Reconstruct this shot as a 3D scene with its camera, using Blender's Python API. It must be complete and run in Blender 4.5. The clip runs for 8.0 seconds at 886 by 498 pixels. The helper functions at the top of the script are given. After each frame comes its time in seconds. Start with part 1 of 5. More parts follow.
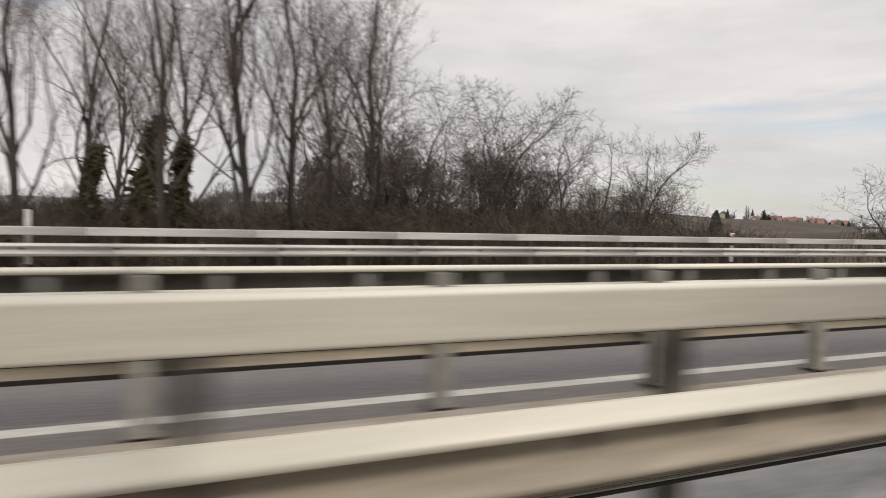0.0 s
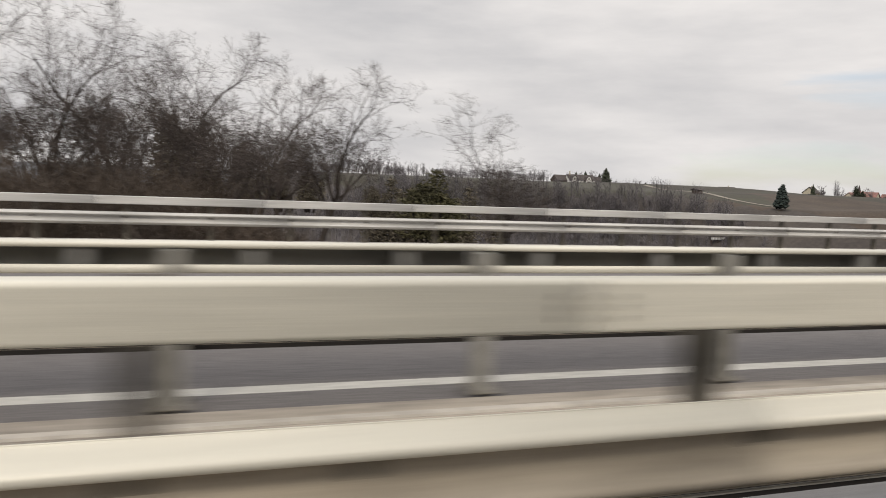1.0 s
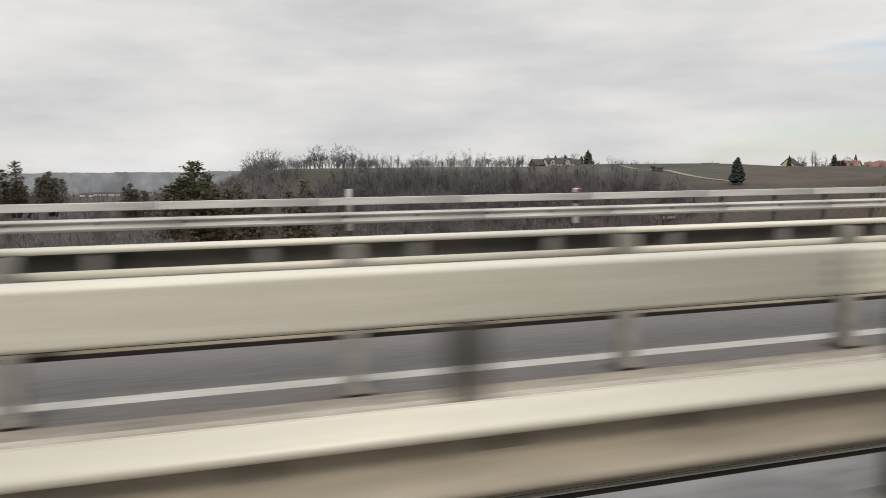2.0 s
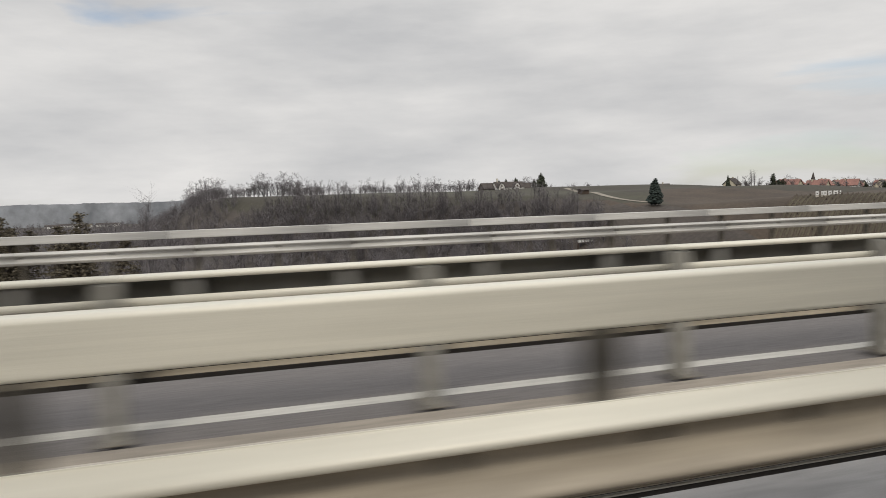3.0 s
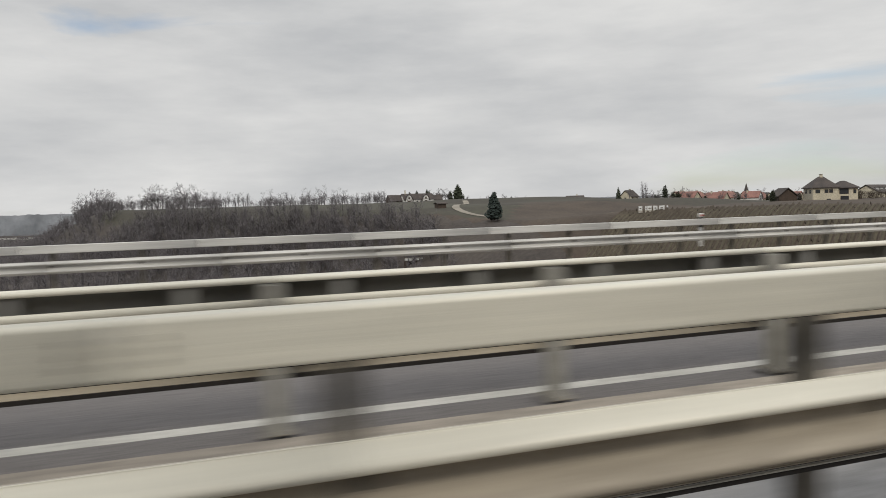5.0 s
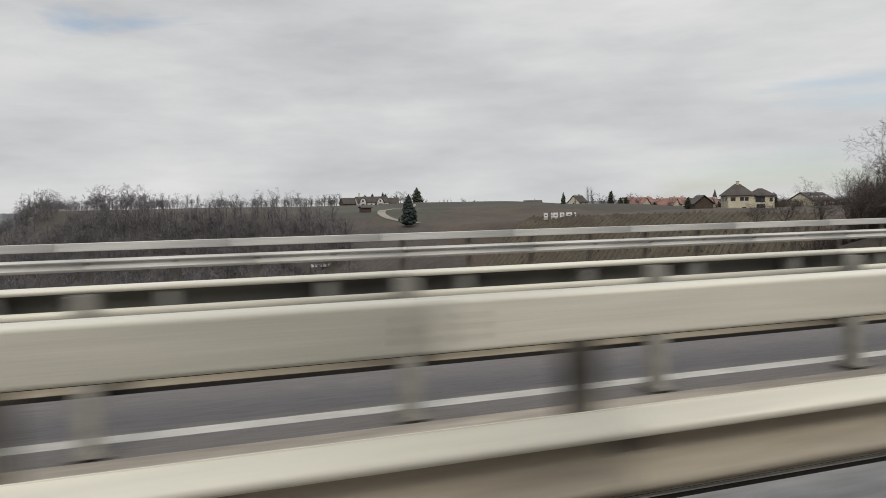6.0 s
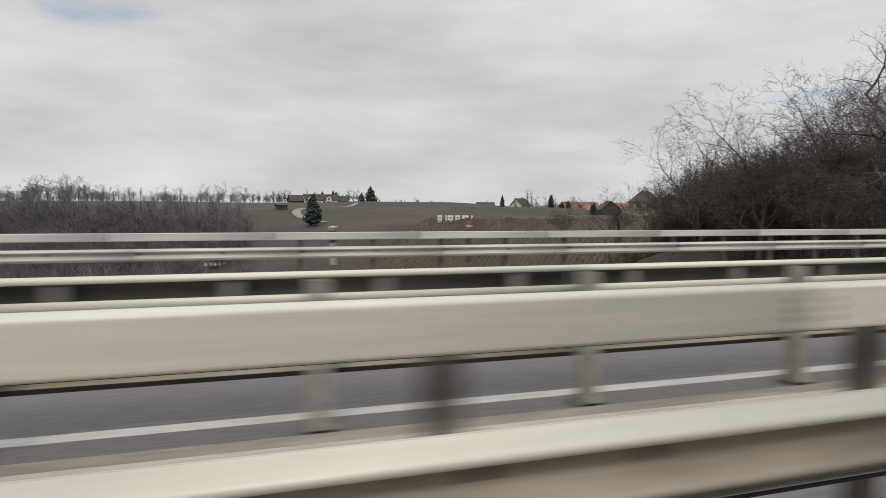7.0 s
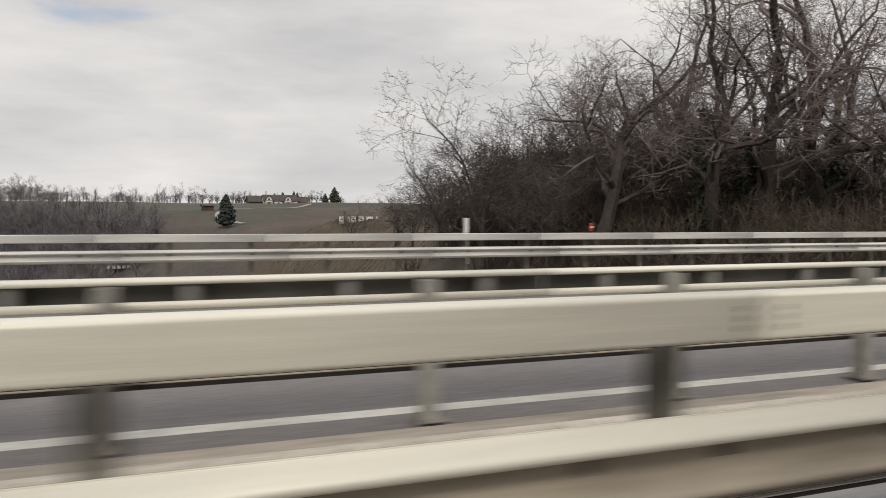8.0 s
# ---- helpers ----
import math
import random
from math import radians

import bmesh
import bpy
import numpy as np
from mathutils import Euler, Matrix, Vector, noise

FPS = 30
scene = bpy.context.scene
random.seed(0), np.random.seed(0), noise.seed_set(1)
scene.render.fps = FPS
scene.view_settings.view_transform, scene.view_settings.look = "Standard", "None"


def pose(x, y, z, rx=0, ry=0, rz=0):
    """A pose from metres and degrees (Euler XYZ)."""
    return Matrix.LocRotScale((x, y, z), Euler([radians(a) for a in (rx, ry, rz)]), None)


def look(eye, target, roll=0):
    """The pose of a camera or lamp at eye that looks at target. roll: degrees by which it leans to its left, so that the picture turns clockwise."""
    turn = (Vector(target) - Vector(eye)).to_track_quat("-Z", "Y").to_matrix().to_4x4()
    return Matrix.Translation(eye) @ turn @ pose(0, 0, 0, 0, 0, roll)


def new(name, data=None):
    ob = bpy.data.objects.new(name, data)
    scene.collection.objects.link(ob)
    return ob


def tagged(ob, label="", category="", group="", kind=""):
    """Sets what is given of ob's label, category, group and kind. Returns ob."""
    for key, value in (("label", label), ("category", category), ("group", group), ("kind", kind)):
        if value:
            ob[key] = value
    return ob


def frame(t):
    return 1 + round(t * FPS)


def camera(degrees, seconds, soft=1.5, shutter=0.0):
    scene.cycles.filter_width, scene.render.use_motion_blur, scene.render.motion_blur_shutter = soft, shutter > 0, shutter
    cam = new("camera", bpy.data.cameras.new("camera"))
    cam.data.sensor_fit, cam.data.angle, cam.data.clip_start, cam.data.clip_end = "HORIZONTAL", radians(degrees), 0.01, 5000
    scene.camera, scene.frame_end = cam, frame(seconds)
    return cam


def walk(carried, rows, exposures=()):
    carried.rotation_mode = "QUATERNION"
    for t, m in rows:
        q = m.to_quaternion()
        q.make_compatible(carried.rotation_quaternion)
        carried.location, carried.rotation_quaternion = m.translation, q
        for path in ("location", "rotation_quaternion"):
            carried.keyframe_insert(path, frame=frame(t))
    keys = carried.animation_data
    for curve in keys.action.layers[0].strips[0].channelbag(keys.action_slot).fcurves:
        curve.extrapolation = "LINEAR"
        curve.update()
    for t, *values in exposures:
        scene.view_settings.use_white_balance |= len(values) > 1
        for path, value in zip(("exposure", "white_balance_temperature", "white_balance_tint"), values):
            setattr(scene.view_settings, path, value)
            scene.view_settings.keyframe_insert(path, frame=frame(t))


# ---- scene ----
# camera on the passing car: seconds, eye, heading from +y, pitch down, lean
cam = camera(63.95, 8.0, soft=0.9, shutter=0.17)


def heading(t, x, y, z, yaw, down, lean):
    a, b = radians(yaw), radians(down)
    eye = Vector((x, y, z))
    ahead = Vector((math.sin(a) * math.cos(b), math.cos(a) * math.cos(b), -math.sin(b)))
    return t, look(eye, eye + ahead, lean)


PATH = [
    (0.0, -0.18, -0.025, 1.419, 25.30, 2.95, 1.70),
    (0.2, 5.87, -0.013, 1.435, 22.94, 4.54, 2.12),
    (0.5, 14.99, 0.016, 1.438, 16.82, 4.72, 1.53),
    (1.0, 30.28, 0.050, 1.454, 17.37, 5.37, 2.30),
    (1.2, 36.49, 0.077, 1.460, 18.79, 6.78, 2.52),
    (1.5, 45.70, -0.005, 1.455, 18.25, 7.77, 1.37),
    (1.7, 51.92, 0.040, 1.444, 16.52, 7.31, 0.25),
    (2.8, 86.43, -0.057, 1.447, 16.44, 4.33, -2.06),
    (3.0, 92.70, -0.068, 1.454, 16.99, 4.19, -1.70),
    (3.5, 108.44, -0.054, 1.456, 17.82, 3.74, -1.59),
    (4.0, 124.20, -0.055, 1.461, 18.05, 3.49, -1.61),
    (4.5, 139.91, -0.087, 1.457, 18.11, 3.45, -1.79),
    (4.7, 146.21, -0.071, 1.455, 18.12, 3.45, -1.77),
    (5.8, 180.53, -0.117, 1.450, 18.53, 3.24, -1.42),
    (6.0, 186.69, -0.087, 1.453, 18.66, 3.21, -1.19),
    (6.5, 202.03, -0.061, 1.451, 19.11, 3.13, -0.44),
    (7.0, 217.23, 0.004, 1.444, 19.59, 3.21, 0.30),
    (7.5, 232.36, 0.009, 1.437, 19.86, 3.14, 0.60),
    (8.0, 245.47, 0.023, 1.453, 19.71, 3.08, 0.44),
]
EXPOSURES = [(0.0, 0.04, 6650, 13), (1.0, 0.07, 6600, 12), (1.5, 0.08, 6500, 10), (3.0, -0.06, 6500, 10), (4.5, -0.12, 6450, 9), (6.5, -0.12, 6350, 9), (7.5, -0.01, 6450, 10), (8.0, 0.02, 6600, 11)]
walk(cam, [heading(*row) for row in PATH], EXPOSURES)

# ---- light: a bright overcast sky with thin blue gaps ----
SUN_UP, SUN_ROUND = 42, 200
world = bpy.data.worlds.new("overcast_sky")
scene.world = world
world.use_nodes = True
wn, wl = world.node_tree.nodes, world.node_tree.links
wn.clear()


def wnode(kind, **values):
    n = wn.new(kind)
    for k, v in values.items():
        n.inputs[k].default_value = v
    return n


sky = wn.new("ShaderNodeTexSky")
sky.sky_type, sky.sun_disc = "NISHITA", False
sky.sun_elevation, sky.sun_rotation = radians(SUN_UP), radians(SUN_ROUND)
where = wn.new("ShaderNodeTexCoord")
stretch = wnode("ShaderNodeMapping", Scale=(1.2, 1.0, 5.0), Rotation=(0.0, 0.12, 0.3))
wl.new(where.outputs["Generated"], stretch.inputs["Vector"])
clouds = wnode("ShaderNodeTexNoise", Scale=1.7, Detail=7.0, Roughness=0.52, Distortion=0.5)
wl.new(stretch.outputs["Vector"], clouds.inputs["Vector"])
cover = wn.new("ShaderNodeValToRGB")
cover.color_ramp.elements[0].position, cover.color_ramp.elements[0].color = 0.27, (0.12, 0.12, 0.12, 1)
cover.color_ramp.elements[1].position, cover.color_ramp.elements[1].color = 0.435, (1, 1, 1, 1)
split = wn.new("ShaderNodeSeparateXYZ")
wl.new(where.outputs["Generated"], split.inputs[0])
thin = wn.new("ShaderNodeMapRange")
thin.inputs["From Min"].default_value, thin.inputs["From Max"].default_value = 0.12, 0.30
thin.inputs["To Min"].default_value, thin.inputs["To Max"].default_value = 0.0, -0.075
wl.new(split.outputs["Z"], thin.inputs["Value"])
side = wn.new("ShaderNodeMapRange")
side.inputs["From Min"].default_value, side.inputs["From Max"].default_value = -0.35, 0.45
side.inputs["To Min"].default_value, side.inputs["To Max"].default_value = 1.6, -2.6
wl.new(split.outputs["X"], side.inputs["Value"])
less = wn.new("ShaderNodeMath")
less.operation = "MULTIPLY_ADD"
wl.new(thin.outputs["Result"], less.inputs[0])
wl.new(side.outputs["Result"], less.inputs[1])
wl.new(clouds.outputs["Fac"], less.inputs[2])
wl.new(less.outputs[0], cover.inputs["Fac"])
tone = wnode("ShaderNodeTexNoise", Scale=2.6, Detail=6.0, Roughness=0.55)
wl.new(stretch.outputs["Vector"], tone.inputs["Vector"])
grey = wn.new("ShaderNodeValToRGB")
grey.color_ramp.elements[0].position, grey.color_ramp.elements[0].color = 0.3, (0.56, 0.563, 0.57, 1)
grey.color_ramp.elements[1].position, grey.color_ramp.elements[1].color = 0.7, (0.81, 0.796, 0.777, 1)
wl.new(tone.outputs["Fac"], grey.inputs["Fac"])
blue = wnode("ShaderNodeMix")
blue.data_type = "RGBA"
dim = wn.new("ShaderNodeVectorMath")
dim.operation = "SCALE"
dim.inputs["Scale"].default_value = 0.11
wl.new(sky.outputs["Color"], dim.inputs[0])
wl.new(dim.outputs[0], blue.inputs["A"])
wl.new(grey.outputs["Color"], blue.inputs["B"])
wl.new(cover.outputs["Color"], blue.inputs["Factor"])
# an overcast sky is brightest overhead
rise = wn.new("ShaderNodeMapRange")
rise.interpolation_type = "SMOOTHSTEP"
rise.inputs["From Min"].default_value, rise.inputs["From Max"].default_value = 0.25, 1.0
rise.inputs["To Min"].default_value, rise.inputs["To Max"].default_value = 1.0, 2.0
wl.new(split.outputs["Z"], rise.inputs["Value"])
lift = wn.new("ShaderNodeVectorMath")
lift.operation = "SCALE"
wl.new(blue.outputs["Result"], lift.inputs[0])
wl.new(rise.outputs["Result"], lift.inputs["Scale"])
glow = wnode("ShaderNodeBackground", Strength=1.0)
wl.new(lift.outputs[0], glow.inputs["Color"])
wout = wn.new("ShaderNodeOutputWorld")
wl.new(glow.outputs[0], wout.inputs["Surface"])

sun = new("sun", bpy.data.lights.new("sun", "SUN"))
sun.data.energy, sun.data.angle, sun.data.color = 1.3, radians(14), (1.0, 0.92, 0.78)
sun.matrix_world = look((0, -40, 60), (25, 0, 20))

# ---- materials ----
def surface(name, base, second=None, grain=8.0, stain=0.6, rough=0.8, metal=0.0, bump=0.2, fine=60.0, stretch=(1, 1, 1), vary=0.0, third=None, amp=1.0):
    """Two-scale mottled surface: stains between base and second, fine grain in colour and relief."""
    m = bpy.data.materials.new(name)
    m.use_nodes = True
    n, l = m.node_tree.nodes, m.node_tree.links
    bs = n["Principled BSDF"]
    bs.inputs["Roughness"].default_value, bs.inputs["Metallic"].default_value = rough, metal
    second = second or tuple(c * 0.75 for c in base)
    co = n.new("ShaderNodeTexCoord")
    mp = n.new("ShaderNodeMapping")
    mp.inputs["Scale"].default_value = stretch
    l.new(co.outputs["Object"], mp.inputs["Vector"])

    def noisy(scale, detail, offset=0.0):
        t = n.new("ShaderNodeTexNoise")
        t.inputs["Scale"].default_value, t.inputs["Detail"].default_value, t.inputs["Roughness"].default_value = scale, detail, 0.6
        l.new(mp.outputs["Vector"], t.inputs["Vector"])
        return t
    big, small = noisy(stain, 5), noisy(grain, 4)
    ramp = n.new("ShaderNodeValToRGB")
    e = ramp.color_ramp.elements
    e[0].position, e[0].color = 0.35, (*second, 1)
    e[1].position, e[1].color = 0.62, (*base, 1)
    if third:
        x = e.new(0.75)
        x.color = (*third, 1)
    l.new(big.outputs["Fac"], ramp.inputs["Fac"])
    mul = n.new("ShaderNodeMix")
    mul.data_type, mul.blend_type = "RGBA", "MULTIPLY"
    mul.inputs["Factor"].default_value = 1.0
    r2 = n.new("ShaderNodeValToRGB")
    r2.color_ramp.elements[0].position, r2.color_ramp.elements[0].color = 0.3, (1 - 0.28 * amp, 1 - 0.28 * amp, 1 - 0.28 * amp, 1)
    r2.color_ramp.elements[1].position, r2.color_ramp.elements[1].color = 0.7, (1 + 0.12 * amp, 1 + 0.12 * amp, 1 + 0.12 * amp, 1)
    l.new(small.outputs["Fac"], r2.inputs["Fac"])
    l.new(ramp.outputs["Color"], mul.inputs["A"])
    l.new(r2.outputs["Color"], mul.inputs["B"])
    last = mul.outputs["Result"]
    if vary:
        oi = n.new("ShaderNodeObjectInfo")
        hv = n.new("ShaderNodeHueSaturation")
        mr = n.new("ShaderNodeMapRange")
        mr.inputs["To Min"].default_value, mr.inputs["To Max"].default_value = 1 - vary, 1 + vary
        l.new(oi.outputs["Random"], mr.inputs["Value"])
        l.new(mr.outputs["Result"], hv.inputs["Value"])
        l.new(last, hv.inputs["Color"])
        last = hv.outputs["Color"]
    l.new(last, bs.inputs["Base Color"])
    if bump:
        fi = noisy(fine, 3)
        bp = n.new("ShaderNodeBump")
        bp.inputs["Strength"].default_value, bp.inputs["Distance"].default_value = bump, 0.01
        l.new(fi.outputs["Fac"], bp.inputs["Height"])
        l.new(bp.outputs["Normal"], bs.inputs["Normal"])
    return m


M_ASPHALT = surface("asphalt", (0.165, 0.153, 0.148), (0.138, 0.128, 0.124), grain=30, stain=0.25, rough=0.9, bump=0.5, fine=180, stretch=(0.15, 1, 1))
M_PAINT = surface("road_paint", (0.54, 0.525, 0.48), (0.40, 0.39, 0.35), grain=14, stain=0.8, rough=0.7, bump=0.2, fine=120)
M_CONCRETE = surface("median_concrete", (0.385, 0.34, 0.28), (0.21, 0.187, 0.16), grain=9, stain=0.7, rough=0.95, bump=0.5, fine=90, stretch=(0.3, 1, 1))
M_KERB = surface("pale_concrete", (0.50, 0.46, 0.40), (0.38, 0.35, 0.30), grain=12, stain=0.8, rough=0.9, bump=0.3)
M_GUTTER = surface("gutter_concrete", (0.26, 0.255, 0.25), (0.19, 0.185, 0.18), grain=9, stain=0.5, rough=0.9, bump=0.4, fine=90, stretch=(0.3, 1, 1))
M_BEAM = surface("weathered_zinc", (0.715, 0.688, 0.592), (0.660, 0.632, 0.538), grain=5, stain=0.45, rough=0.55, metal=0.15, bump=0.08, fine=40, stretch=(0.2, 1, 3.5), vary=0.03, amp=0.45)
M_PALE = surface("pale_zinc", (0.66, 0.65, 0.62), (0.55, 0.54, 0.51), grain=5, stain=0.45, rough=0.55, metal=0.15, bump=0.06, fine=40, stretch=(0.2, 1, 4), vary=0.06, amp=0.5)
M_BEAM_NEW = surface("fresh_zinc", (0.54, 0.55, 0.545), (0.42, 0.42, 0.41), grain=7, stain=0.6, rough=0.5, metal=0.25, bump=0.05, fine=60, vary=0.03)
M_INNER = surface("dark_zinc", (0.27, 0.262, 0.245), (0.19, 0.184, 0.17), grain=6, stain=0.6, rough=0.7, metal=0.1, bump=0.1, vary=0.05)
M_SPRAY_SHADE = surface("spray_shade_zinc", (0.42, 0.37, 0.295), (0.31, 0.265, 0.20), grain=7, stain=0.7, rough=0.8, metal=0.0, bump=0.1, stretch=(0.25, 1, 2), vary=0.06)
M_SPRAY_SHADE_NEW = surface("grey_spray_shade", (0.150, 0.132, 0.105), (0.095, 0.083, 0.066), grain=7, stain=0.7, rough=0.8, bump=0.1, stretch=(0.25, 1, 2), vary=0.06)
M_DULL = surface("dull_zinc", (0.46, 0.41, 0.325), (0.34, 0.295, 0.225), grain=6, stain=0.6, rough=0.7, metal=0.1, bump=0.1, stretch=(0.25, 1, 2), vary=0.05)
M_RIB = surface("rib_zinc", (0.30, 0.295, 0.28), (0.22, 0.215, 0.20), grain=6, stain=0.8, rough=0.75, metal=0.1, bump=0.1, vary=0.06)
M_POST = surface("post_zinc", (0.40, 0.39, 0.355), (0.29, 0.28, 0.25), grain=9, stain=1.2, rough=0.65, metal=0.2, bump=0.15, vary=0.08)
M_DARKPOST = surface("rusty_post", (0.21, 0.195, 0.165), (0.14, 0.125, 0.10), grain=9, stain=1.2, rough=0.8, metal=0.1, bump=0.2, vary=0.08)
M_BARK = surface("bark", (0.078, 0.063, 0.054), (0.046, 0.037, 0.032), grain=6, stain=0.8, rough=0.95, bump=0.6, fine=14, vary=0.12)
M_TWIG = surface("twigs", (0.200, 0.162, 0.150), (0.130, 0.104, 0.097), grain=2, stain=0.3, rough=0.95, bump=0, vary=0.15)
M_TWIGDARK = surface("dark_twigs", (0.115, 0.094, 0.083), (0.075, 0.060, 0.053), grain=2, stain=0.3, rough=0.95, bump=0, vary=0.15)
# distance haze is mixed into this grey of the far trees
M_FARWOOD = surface("hazy_grey_woods", (0.205, 0.189, 0.194), (0.150, 0.137, 0.141), grain=0.35, stain=0.035, rough=1, bump=0, vary=0.15)
M_BRUSH = surface("brown_brush", (0.088, 0.066, 0.049), (0.052, 0.040, 0.031), grain=2, stain=0.3, rough=1, bump=0, vary=0.15)
M_PINE = surface("dark_needles", (0.046, 0.054, 0.030), (0.028, 0.034, 0.021), grain=3, stain=0.6, rough=0.9, bump=0, vary=0.1)
M_BLUEFIR = surface("blue_needles", (0.030, 0.043, 0.036), (0.016, 0.024, 0.021), grain=3, stain=0.6, rough=0.9, bump=0, vary=0.1)
M_GROUND = surface("winter_field", (0.058, 0.052, 0.037), (0.046, 0.039, 0.030), grain=0.35, stain=0.016, rough=1, bump=0.3, fine=3, third=(0.050, 0.055, 0.032))
M_MEADOW = surface("winter_meadow", (0.066, 0.064, 0.041), (0.054, 0.048, 0.036), grain=0.4, stain=0.03, rough=1, bump=0.3, fine=3, third=(0.070, 0.074, 0.046))
M_LITTER = surface("leaf_litter", (0.095, 0.075, 0.055), (0.062, 0.050, 0.038), grain=0.8, stain=0.05, rough=1, bump=0.3, fine=4)
M_WOODFLOOR = surface("leaf_mould", (0.078, 0.066, 0.056), (0.056, 0.048, 0.043), grain=0.8, stain=0.05, rough=1, bump=0.3, fine=4)
M_SOIL = surface("vineyard_soil", (0.084, 0.064, 0.047), (0.060, 0.046, 0.035), grain=0.8, stain=0.06, rough=1, bump=0.3, fine=4)
M_VINE = surface("bare_vines", (0.104, 0.086, 0.064), (0.080, 0.064, 0.049), grain=1.5, stain=0.1, rough=1, bump=0)
M_GRASSROW = surface("grass_strip", (0.098, 0.084, 0.056), (0.076, 0.064, 0.044), grain=1, stain=0.1, rough=1, bump=0)
M_TRACK = surface("pale_track", (0.31, 0.28, 0.23), (0.24, 0.215, 0.175), grain=1, stain=0.1, rough=1, bump=0)
M_WALL = surface("cream_render", (0.62, 0.56, 0.43), (0.52, 0.47, 0.36), grain=2, stain=0.2, rough=0.9, bump=0.2, vary=0.08)
M_WHITE = surface("white_render", (0.78, 0.77, 0.73), (0.66, 0.65, 0.62), grain=2, stain=0.2, rough=0.9, bump=0.2, vary=0.05)
M_TIMBER = surface("dark_timber", (0.085, 0.060, 0.045), (0.055, 0.040, 0.030), grain=4, stain=0.5, rough=0.85, bump=0.3)
M_DARKROOF = surface("dark_roof_tiles", (0.085, 0.070, 0.062), (0.055, 0.047, 0.044), grain=4, stain=0.3, rough=0.9, bump=0.5, fine=8, vary=0.1)
M_REDROOF = surface("red_roof_tiles", (0.29, 0.150, 0.122), (0.21, 0.110, 0.092), grain=4, stain=0.3, rough=0.9, bump=0.5, fine=8, vary=0.15)
M_GLASS = surface("window_glass", (0.05, 0.055, 0.06), rough=0.12, bump=0, stain=0.5)
M_DELWHITE = surface("white_plastic", (0.80, 0.79, 0.76), (0.70, 0.69, 0.66), grain=8, stain=3, rough=0.5, bump=0)
M_DELBLACK = surface("black_plastic", (0.025, 0.025, 0.027), grain=8, stain=3, rough=0.5, bump=0)
M_RED = surface("red_plastic", (0.45, 0.045, 0.04), (0.36, 0.035, 0.03), grain=8, stain=3, rough=0.45, bump=0)
M_CARWHITE = surface("white_car_paint", (0.80, 0.80, 0.79), (0.77, 0.77, 0.76), grain=3, stain=0.5, rough=0.25, bump=0)
M_CARGREY = surface("silver_car_paint", (0.36, 0.355, 0.39), (0.31, 0.305, 0.34), grain=3, stain=0.5, rough=0.28, metal=0.6, bump=0)
M_CARGLASS = surface("tinted_car_glass", (0.022, 0.036, 0.038), rough=0.06, bump=0, stain=0.5)
M_RUBBER = surface("tyre_rubber", (0.022, 0.022, 0.022), rough=0.85, bump=0.2)
M_RIM = surface("alloy_rim", (0.50, 0.50, 0.50), rough=0.35, metal=0.8, bump=0)
M_LAMP = surface("lamp_glass", (0.62, 0.64, 0.66), rough=0.12, bump=0)
M_TAIL = surface("tail_lamp", (0.35, 0.02, 0.02), rough=0.2, bump=0)
M_IVY = surface("brown_green_leaves", (0.150, 0.128, 0.090), (0.098, 0.084, 0.060), grain=3, stain=0.6, rough=0.9, bump=0, vary=0.1)
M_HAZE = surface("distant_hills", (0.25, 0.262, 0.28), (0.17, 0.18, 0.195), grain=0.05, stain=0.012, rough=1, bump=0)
M_OLIVE = surface("yellow_green_leaves", (0.115, 0.105, 0.050), (0.070, 0.067, 0.034), grain=3, stain=0.6, rough=0.9, bump=0, vary=0.1)
M_EDGE = surface("underside_black", (0.016, 0.013, 0.011), (0.010, 0.008, 0.007), grain=6, stain=1.0, rough=0.9, bump=0)
M_SIGN = surface("white_board", (0.82, 0.82, 0.80), (0.72, 0.72, 0.70), grain=3, stain=1, rough=0.6, bump=0)


# ---- making meshes ----
def mesh_of(name, verts, faces, mat, smooth=False):
    me = bpy.data.meshes.new(name)
    me.from_pydata(verts, [], faces)
    me.materials.append(mat)
    if smooth:
        me.polygons.foreach_set("use_smooth", [True] * len(me.polygons))
    me.update()
    return me


def part(name, data, mat=None, parent=None, label="", m=None):
    """Links a bmesh or a mesh as one object, under a thing or a part."""
    if isinstance(data, bmesh.types.BMesh):
        me = bpy.data.meshes.new(name)
        data.to_mesh(me)
        data.free()
        me.materials.append(mat)
        data = me
    ob = new(name, data)
    if parent is not None:
        ob.parent = parent
    if m is not None:
        ob.matrix_basis = m
    if label:
        ob["label"] = label
    return ob


def thing(name, label, category, m=None, group="", kind=""):
    ob = new(name)
    if m is not None:
        ob.matrix_basis = m
    return tagged(ob, label, category, group, kind)


def slab(x0, x1, y0, y1, z0, z1, bevel=0.0):
    """A box by its faces, with softened edges."""
    bm = bmesh.new()
    bmesh.ops.create_cube(bm, size=1.0)
    for v in bm.verts:
        v.co = Vector(((x0 + x1) / 2 + v.co.x * (x1 - x0), (y0 + y1) / 2 + v.co.y * (y1 - y0), (z0 + z1) / 2 + v.co.z * (z1 - z0)))
    if bevel:
        bmesh.ops.bevel(bm, geom=bm.edges[:], offset=bevel, segments=1, affect="EDGES")
    return bm


